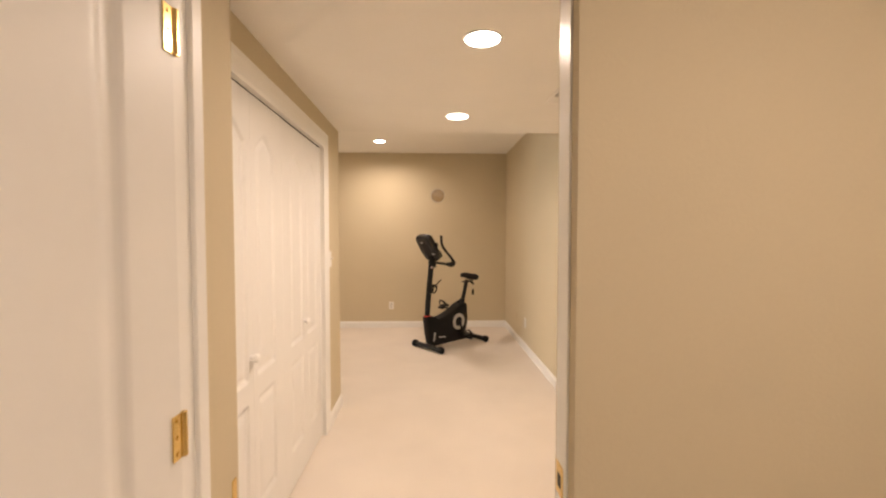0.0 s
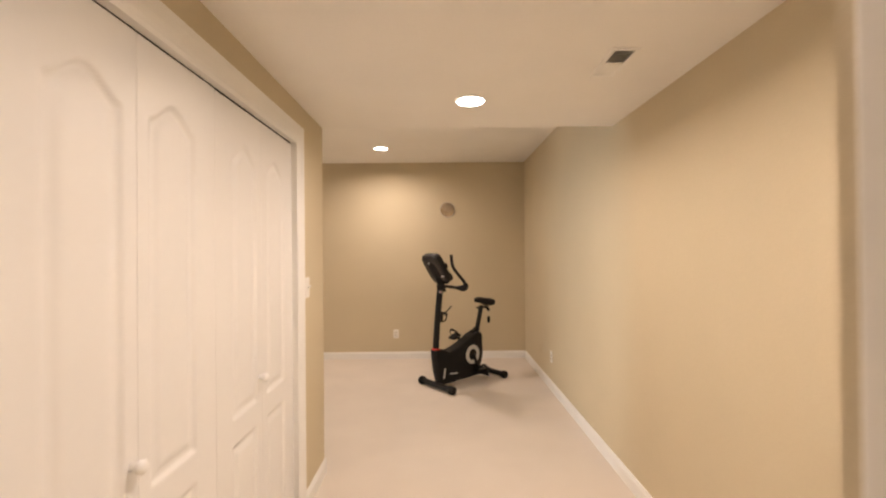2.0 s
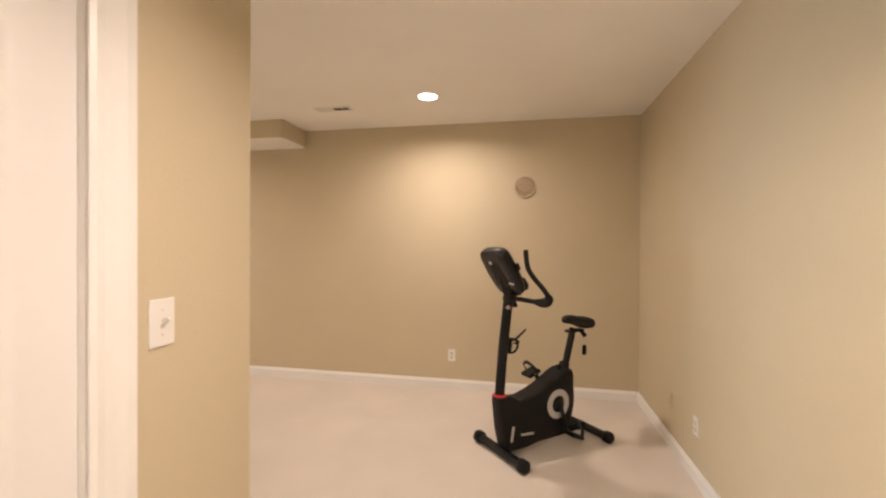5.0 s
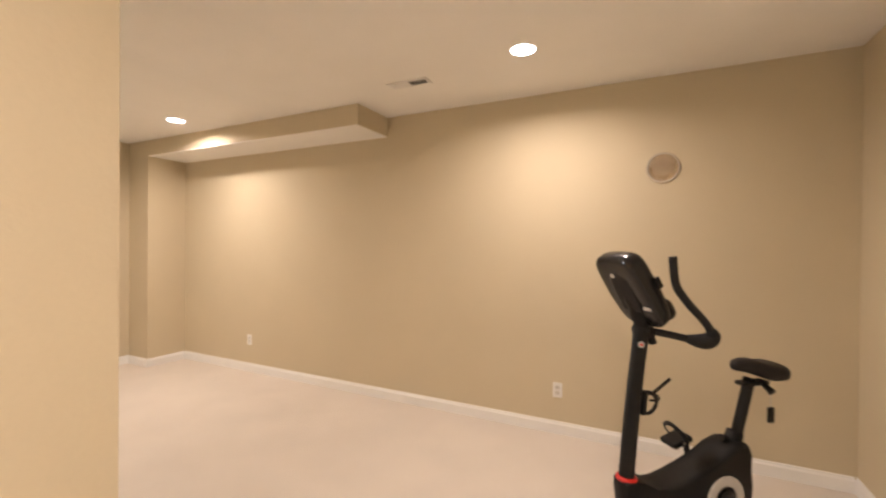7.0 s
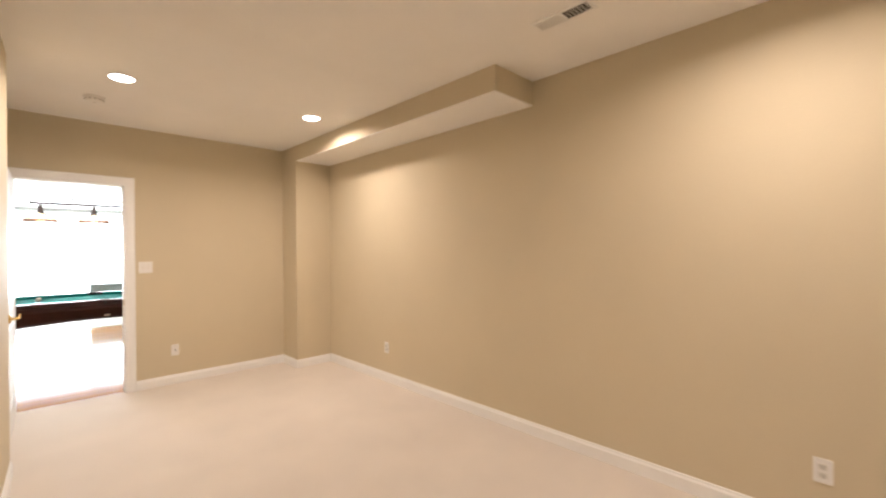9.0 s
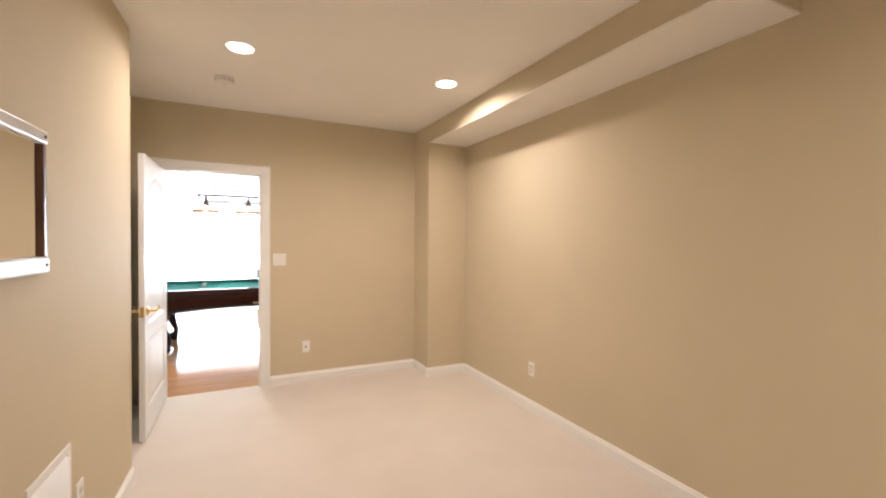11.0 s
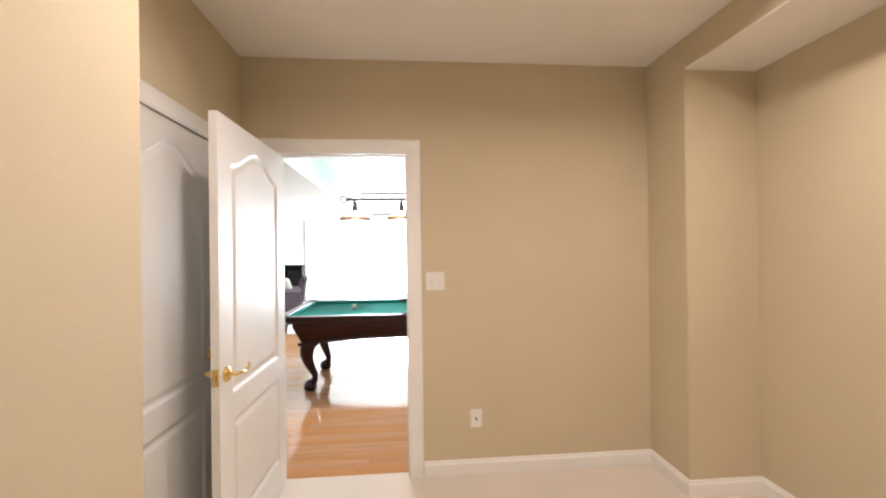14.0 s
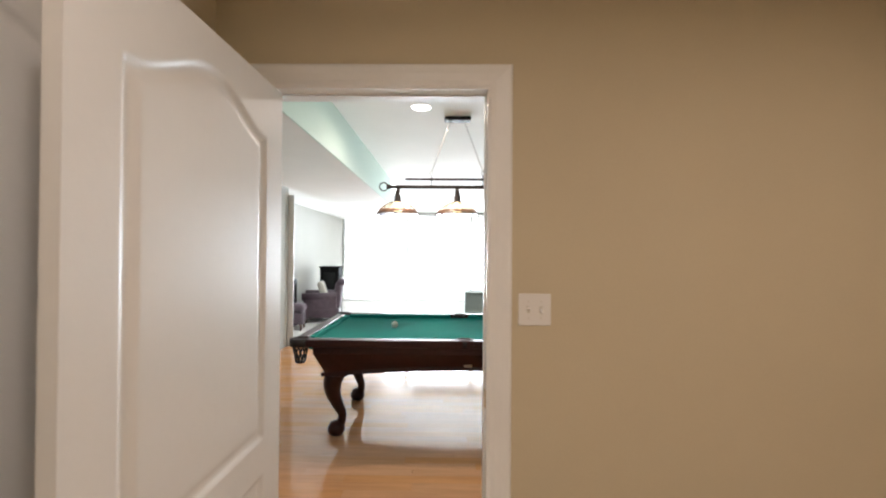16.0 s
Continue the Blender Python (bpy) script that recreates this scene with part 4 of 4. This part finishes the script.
def apron(length, arch):
    """A long apron: x along its length, tapering inwards (+y) towards its arched foot."""
    bm = bmesh.new()
    n = 24
    rows = []
    for i in range(n + 1):
        f = i / n
        x = -length / 2 + length * f
        xb = x * (1 - 0.13 / length)
        zb = 0.50 + arch * (1 - (2 * f - 1) ** 2)
        rows.append([bm.verts.new(p) for p in ((x, 0.0, TZ - 0.055), (x, 0.002, TZ - 0.11), (xb, 0.085, zb + 0.03), (xb, 0.078, zb), (xb, 0.108, zb), (x, 0.05, TZ - 0.055))])
    for a, b in zip(rows, rows[1:]):
        for k in range(6):
            bm.faces.new((a[k], b[k], b[(k + 1) % 6], a[(k + 1) % 6]))
    bm.faces.new(rows[0][::-1])
    bm.faces.new(rows[-1])
    bmesh.ops.recalc_face_normals(bm, faces=bm.faces)
    return bm


for sx in (-1, 1):
    part("apron", apron(2 * hy - 0.30, 0.055), MAHOG, pt, "dark mahogany apron").matrix_basis = pose(sx * (hx - 0.04), 0, 0, 0, 0, 90 if sx > 0 else -90)
for sy in (-1, 1):
    part("apron", apron(2 * hx - 0.20, 0.03), MAHOG, pt, "dark mahogany apron").matrix_basis = pose(0, sy * (hy - 0.155), 0, 0, 0, 180 if sy > 0 else 0)
part("badge", box(-0.002, 0.002, -0.03, 0.03, -0.012, 0.012, 0.001), NICKEL, pt, "small metal badge").matrix_basis = pose(hx - 0.088, 0.03, 0.60, 0, 26, 0)
for sx in (-1, 1):
    for sy in (-1, 1):
        lx, ly = sx * (hx - 0.335), sy * (hy - 0.30)
        dx, dy = sx * 0.5, sy * 0.87
        pts = curve_pts([(lx + dx * o, ly + dy * o, z) for o, z in ((0.05, 0.56), (0.05, 0.50), (0.082, 0.42), (0.078, 0.33), (0.040, 0.23), (0.004, 0.15), (0.018, 0.08), (0.06, 0.03))], 4)
        rr = [0.085, 0.085, 0.086, 0.088, 0.09, 0.092, 0.092, 0.09, 0.088, 0.086, 0.082, 0.077, 0.072, 0.067, 0.062, 0.058, 0.054, 0.05, 0.047, 0.044, 0.042, 0.041, 0.042, 0.044, 0.048, 0.052, 0.052, 0.044, 0.024]
        part("leg", tube(pts, [0.82 * r for r in rr[:len(pts)]], 16), MAHOG, pt, "carved cabriole leg with a ball foot", True)
        part("leg_cap", box(lx + dx * 0.05 - 0.10, lx + dx * 0.05 + 0.10, ly + dy * 0.05 - 0.10, ly + dy * 0.05 + 0.10, 0.475, 0.505, 0.008), MAHOG, pt)
        part("foot", lathe([(0.003, 0), (0.050, 0.0), (0.068, 0.03), (0.066, 0.06), (0.045, 0.095), (0.003, 0.11)], 18), MAHOG, pt, smooth=True).matrix_basis = pose(lx + dx * 0.05, ly + dy * 0.05, 0)
tagged(obj("cue_ball", lathe([(0.0285 * math.sin(math.pi * k / 12) + 1e-4, -0.0285 * math.cos(math.pi * k / 12)) for k in range(13)], 24), mat("ivory_resin", (0.8, 0.77, 0.68), 0.15), smooth=True), "ivory white cue ball on the green felt", "ball").location = (-7.05, 3.91, TZ - 0.035 + 0.0285)

# hanging lamp over the table
AMBER = bpy.data.materials.new("amber_glass")
AMBER.use_nodes = True
a_ = AMBER.node_tree.nodes["Principled BSDF"]
a_.inputs["Base Color"].default_value, a_.inputs["Roughness"].default_value = (1.0, 0.93, 0.80, 1), 0.08
a_.inputs["Transmission Weight"].default_value, a_.inputs["IOR"].default_value = 0.9, 1.03
BAND = mat("brown_amber_glass", (0.20, 0.095, 0.045), 0.3, var=0.3, scale=14)
LX, LZ = -7.0, 2.008
pl = thing("billiard_lamp", pose(LX, 4.455, 0), "dark bronze billiard lamp with amber glass shades", "pendant lamp")
part("bar", tube([(0, -0.60, LZ), (0, 0.60, LZ)], 0.017, 14), IRON, pl)
part("upper_bar", tube([(0, -0.455, LZ + 0.068), (0, 0.455, LZ + 0.068)], 0.011, 12), IRON, pl)
for sy in (-1, 1):
    part("end_ring", tube([(0, sy * (0.645 + 0.036 * math.cos(a)), LZ + 0.036 * math.sin(a)) for a in [2 * math.pi * k / 20 for k in range(21)]], 0.006, 8), IRON, pl)
    part("end_ball", lathe([(0.003, -0.022), (0.02, -0.012), (0.022, 0), (0.02, 0.012), (0.003, 0.022)], 14), IRON, pl, smooth=True).location = (0, sy * 0.6, LZ)
    part("hanger", tube([(0, sy * 0.225, LZ), (0, sy * 0.225, LZ + 0.10)], 0.005, 8), IRON, pl)
    part("loop", tube([(0, sy * 0.225 + 0.018 * math.cos(a), LZ + 0.118 + 0.018 * math.sin(a)) for a in [2 * math.pi * k / 16 for k in range(17)]], 0.004, 8), NICKEL, pl)
    ch = bmesh.new()
    n = 26
    p0, p1 = Vector((0, sy * 0.225, LZ + 0.135)), Vector((0, sy * 0.055, ZC - 0.02))
    for k in range(n):
        c = p0.lerp(p1, (k + 0.5) / n)
        side = Vector((1, 0, 0)) if k % 2 else Vector((0, 1, 0))
        d = (p1 - p0).normalized()
        add_tube(ch, [c + side * 0.006 * math.cos(a) + d * 0.014 * math.sin(a) for a in [2 * math.pi * j / 8 for j in range(9)]], 0.0022, 5)
    part("chain", ch, NICKEL, pl, "thin link chain")
part("canopy", box(-0.05, 0.05, -0.115, 0.115, ZC - 0.034, ZC - 0.001, 0.012), IRON, pl)
for y in (-0.52, 0.0, 0.52):
    part("socket", lathe([(0.003, LZ - 0.02), (0.018, LZ - 0.02), (0.024, LZ - 0.05), (0.020, LZ - 0.065), (0.032, LZ - 0.08), (0.030, LZ - 0.12), (0.044, LZ - 0.13), (0.003, LZ - 0.131)], 18), IRON, pl, smooth=True).location = (0, y, 0)
    sh = part("shade", lathe([(0.042, LZ - 0.130), (0.075, LZ - 0.140), (0.115, LZ - 0.163), (0.158, LZ - 0.198), (0.185, LZ - 0.240), (0.181, LZ - 0.241), (0.154, LZ - 0.201), (0.112, LZ - 0.167), (0.073, LZ - 0.144), (0.042, LZ - 0.134)], 32), AMBER, pl, "ribbed amber glass shade", True)
    sh.location = (0, y, 0)
    part("shade_band", lathe([(0.163, LZ - 0.204), (0.178, LZ - 0.226), (0.180, LZ - 0.229), (0.176, LZ - 0.230), (0.159, LZ - 0.205)], 32), BAND, sh, "brown glass band", True)
    part("shade_rim", lathe([(0.182, LZ - 0.236), (0.187, LZ - 0.238), (0.187, LZ - 0.243), (0.182, LZ - 0.244)], 32), BAND, sh, "brown rim", True)
    for k in range(16):
        a = 2 * math.pi * k / 16
        ca, sa = math.cos(a), math.sin(a)
        part("rib", tube([(0.046 * ca, 0.046 * sa, LZ - 0.129), (0.076 * ca, 0.076 * sa, LZ - 0.139), (0.116 * ca, 0.116 * sa, LZ - 0.162), (0.159 * ca, 0.159 * sa, LZ - 0.197), (0.186 * ca, 0.186 * sa, LZ - 0.239)], 0.0018, 5), BAND, sh)
        if k % 2 == 0:
            part("drop", tube([(0.184 * ca, 0.184 * sa, LZ - 0.243), (0.184 * ca, 0.184 * sa, LZ - 0.256), (0.184 * ca, 0.184 * sa, LZ - 0.266)], [0.003, 0.0065, 0.003], 8), IRON, sh)
    part("bulb", lathe([(0.003, LZ - 0.236), (0.024, LZ - 0.229), (0.037, LZ - 0.203), (0.031, LZ - 0.172), (0.014, LZ - 0.142), (0.003, LZ - 0.132)], 16), glow("bulb_glow", (1.0, 0.82, 0.5), 6.0), sh, "lit bulb", True)
can_light(-6.74, 4.15, ZC, "round white recessed ceiling light in the game room", LAMP_WATTS)

# ---- far room furniture ----
PURPLE = mat("plum_leather", (0.105, 0.070, 0.088), 0.38, var=0.35, scale=7, bump=0.0015, bscale=60)
ac = thing("armchair", pose(-12.1, 1.80, 0.006, 0, 0, 12) @ Matrix.Scale(0.92, 4), "plum leather club armchair with rolled arms", "armchair")
part("base", box(-0.42, 0.42, -0.40, 0.36, 0.10, 0.32, 0.03), PURPLE, ac)
part("seat_cushion", box(-0.29, 0.29, -0.44, 0.20, 0.31, 0.46, 0.05), PURPLE, ac)
bk = part("backrest", box(-0.33, 0.33, -0.09, 0.09, 0.0, 0.62, 0.07), PURPLE, ac)
bk.matrix_basis = pose(0, 0.28, 0.28, -8)
part("roll", tube([(-0.34, 0.02, 0.60), (0.34, 0.02, 0.60)], 0.085, 14), PURPLE, bk, smooth=True)
for sx in (-1, 1):
    arm = part("arm", box(min(sx * 0.28, sx * 0.42), max(sx * 0.28, sx * 0.42), -0.40, 0.30, 0.28, 0.56, 0.03), PURPLE, ac)
    part("arm_roll", tube([(sx * 0.36, -0.43, 0.57), (sx * 0.36, 0.30, 0.58)], [0.085, 0.08], 16), PURPLE, arm, smooth=True)
    for y in (-0.34, 0.32):
        part("leg", tube([(sx * 0.36, y, 0.12), (sx * 0.37, y, 0.0)], [0.03, 0.02], 10), WALNUT, ac)
th = tagged(obj("cushion", box(-0.06, 0.06, -0.19, 0.19, -0.17, 0.17, 0.055), mat("cream_linen", (0.6, 0.56, 0.48), 0.9, var=0.1, scale=20)), "cream linen cushion on the armchair", "cushion")
th.matrix_basis = pose(-12.05, 1.79, 0.66, 0, 0, 100) @ pose(0, 0, 0, 0, -18, 0)
EBONY = mat("matt_black_paint", (0.012, 0.011, 0.011), 0.8, var=0.15, scale=9, spec=0.15)
bc = thing("black_cabinet", pose(-12.85, 1.75, 0.006), "tall black cabinet against the cream wall", "cabinet")
part("body", box(-0.16, 0.16, -0.21, 0.21, 0, 1.07, 0.01), EBONY, bc)
part("top", box(-0.18, 0.18, -0.235, 0.235, 1.07, 1.10, 0.006), EBONY, bc)
dr = part("door", box(0.16, 0.174, -0.19, 0.19, 0.06, 1.04, 0.004), EBONY, bc)
part("panel", box(0.174, 0.178, -0.13, 0.13, 0.14, 0.97, 0.003), GLOSSY, dr, "dark recessed glass")
fs = thing("footstool", pose(-11.06, 1.57, 0.006, 0, 0, 8), "plum leather footstool beside the armchair", "footstool")
part("base", box(-0.18, 0.18, -0.17, 0.17, 0.10, 0.32, 0.03), PURPLE, fs)
part("cushion_top", box(-0.195, 0.195, -0.185, 0.185, 0.31, 0.47, 0.06), PURPLE, fs)
for sx in (-1, 1):
    for sy in (-1, 1):
        part("leg", tube([(sx * 0.14, sy * 0.13, 0.12), (sx * 0.15, sy * 0.14, 0.0)], [0.025, 0.017], 10), WALNUT, fs)
ls = thing("loudspeaker", pose(-11.4, 1.40, 0.006), "black floor standing loudspeaker", "loudspeaker")
part("case", box(-0.07, 0.07, -0.06, 0.06, 0.02, 0.90, 0.008), GLOSSY, ls)
part("grille", box(0.07, 0.08, -0.05, 0.05, 0.10, 0.88, 0.004), RUBBER, ls)
part("plinth", box(-0.09, 0.09, -0.08, 0.08, 0, 0.02, 0.003), GLOSSY, ls)
gc = thing("grey_cabinet", pose(-11.5, 5.08, 0.006), "low grey green cabinet by the windows", "cabinet")
GREY = mat("grey_green_paint", (0.24, 0.27, 0.25), 0.85, var=0.08, scale=5)
part("body", box(-0.22, 0.22, -0.36, 0.36, 0.05, 0.66, 0.006), GREY, gc)
part("top", box(-0.24, 0.24, -0.38, 0.38, 0.66, 0.685, 0.005), GREY, gc)
part("plinth", box(-0.20, 0.20, -0.33, 0.33, 0.0, 0.05), GREY, gc)
for sy in (-1, 1):
    part("door", box(0.22, 0.236, min(sy * 0.01, sy * 0.34), max(sy * 0.01, sy * 0.34), 0.08, 0.63, 0.003), GREY, gc)

# ---- oak strips of the game room floor ----
PW = 0.083
meshes = {}
rnd = random.Random(5)
x = XW - 0.012
while x - PW > GXW:
    y = GY0 - rnd.uniform(0.1, 0.9)
    while y < GY1:
        ln = rnd.choice((0.7, 0.95, 1.2, 1.45))
        y0, y1 = max(y, GY0 - 0.02), min(y + ln, GY1)
        if y1 - y0 > 0.08:
            key = round(y1 - y0, 3)
            if key not in meshes:
                pb = box(-PW / 2 + 0.0001, PW / 2 - 0.0001, 0.0001, y1 - y0 - 0.0001, -0.012, -0.001, 0.0004)
                me = bpy.data.meshes.new("plank")
                pb.to_mesh(me)
                pb.free()
                me.materials.append(OAK)
                meshes[key] = me
            pk = new("plank", meshes[key])
            pk.parent = gfloor
            pk.location = (x - PW / 2, y0, 0)
        y += ln
    x -= PW
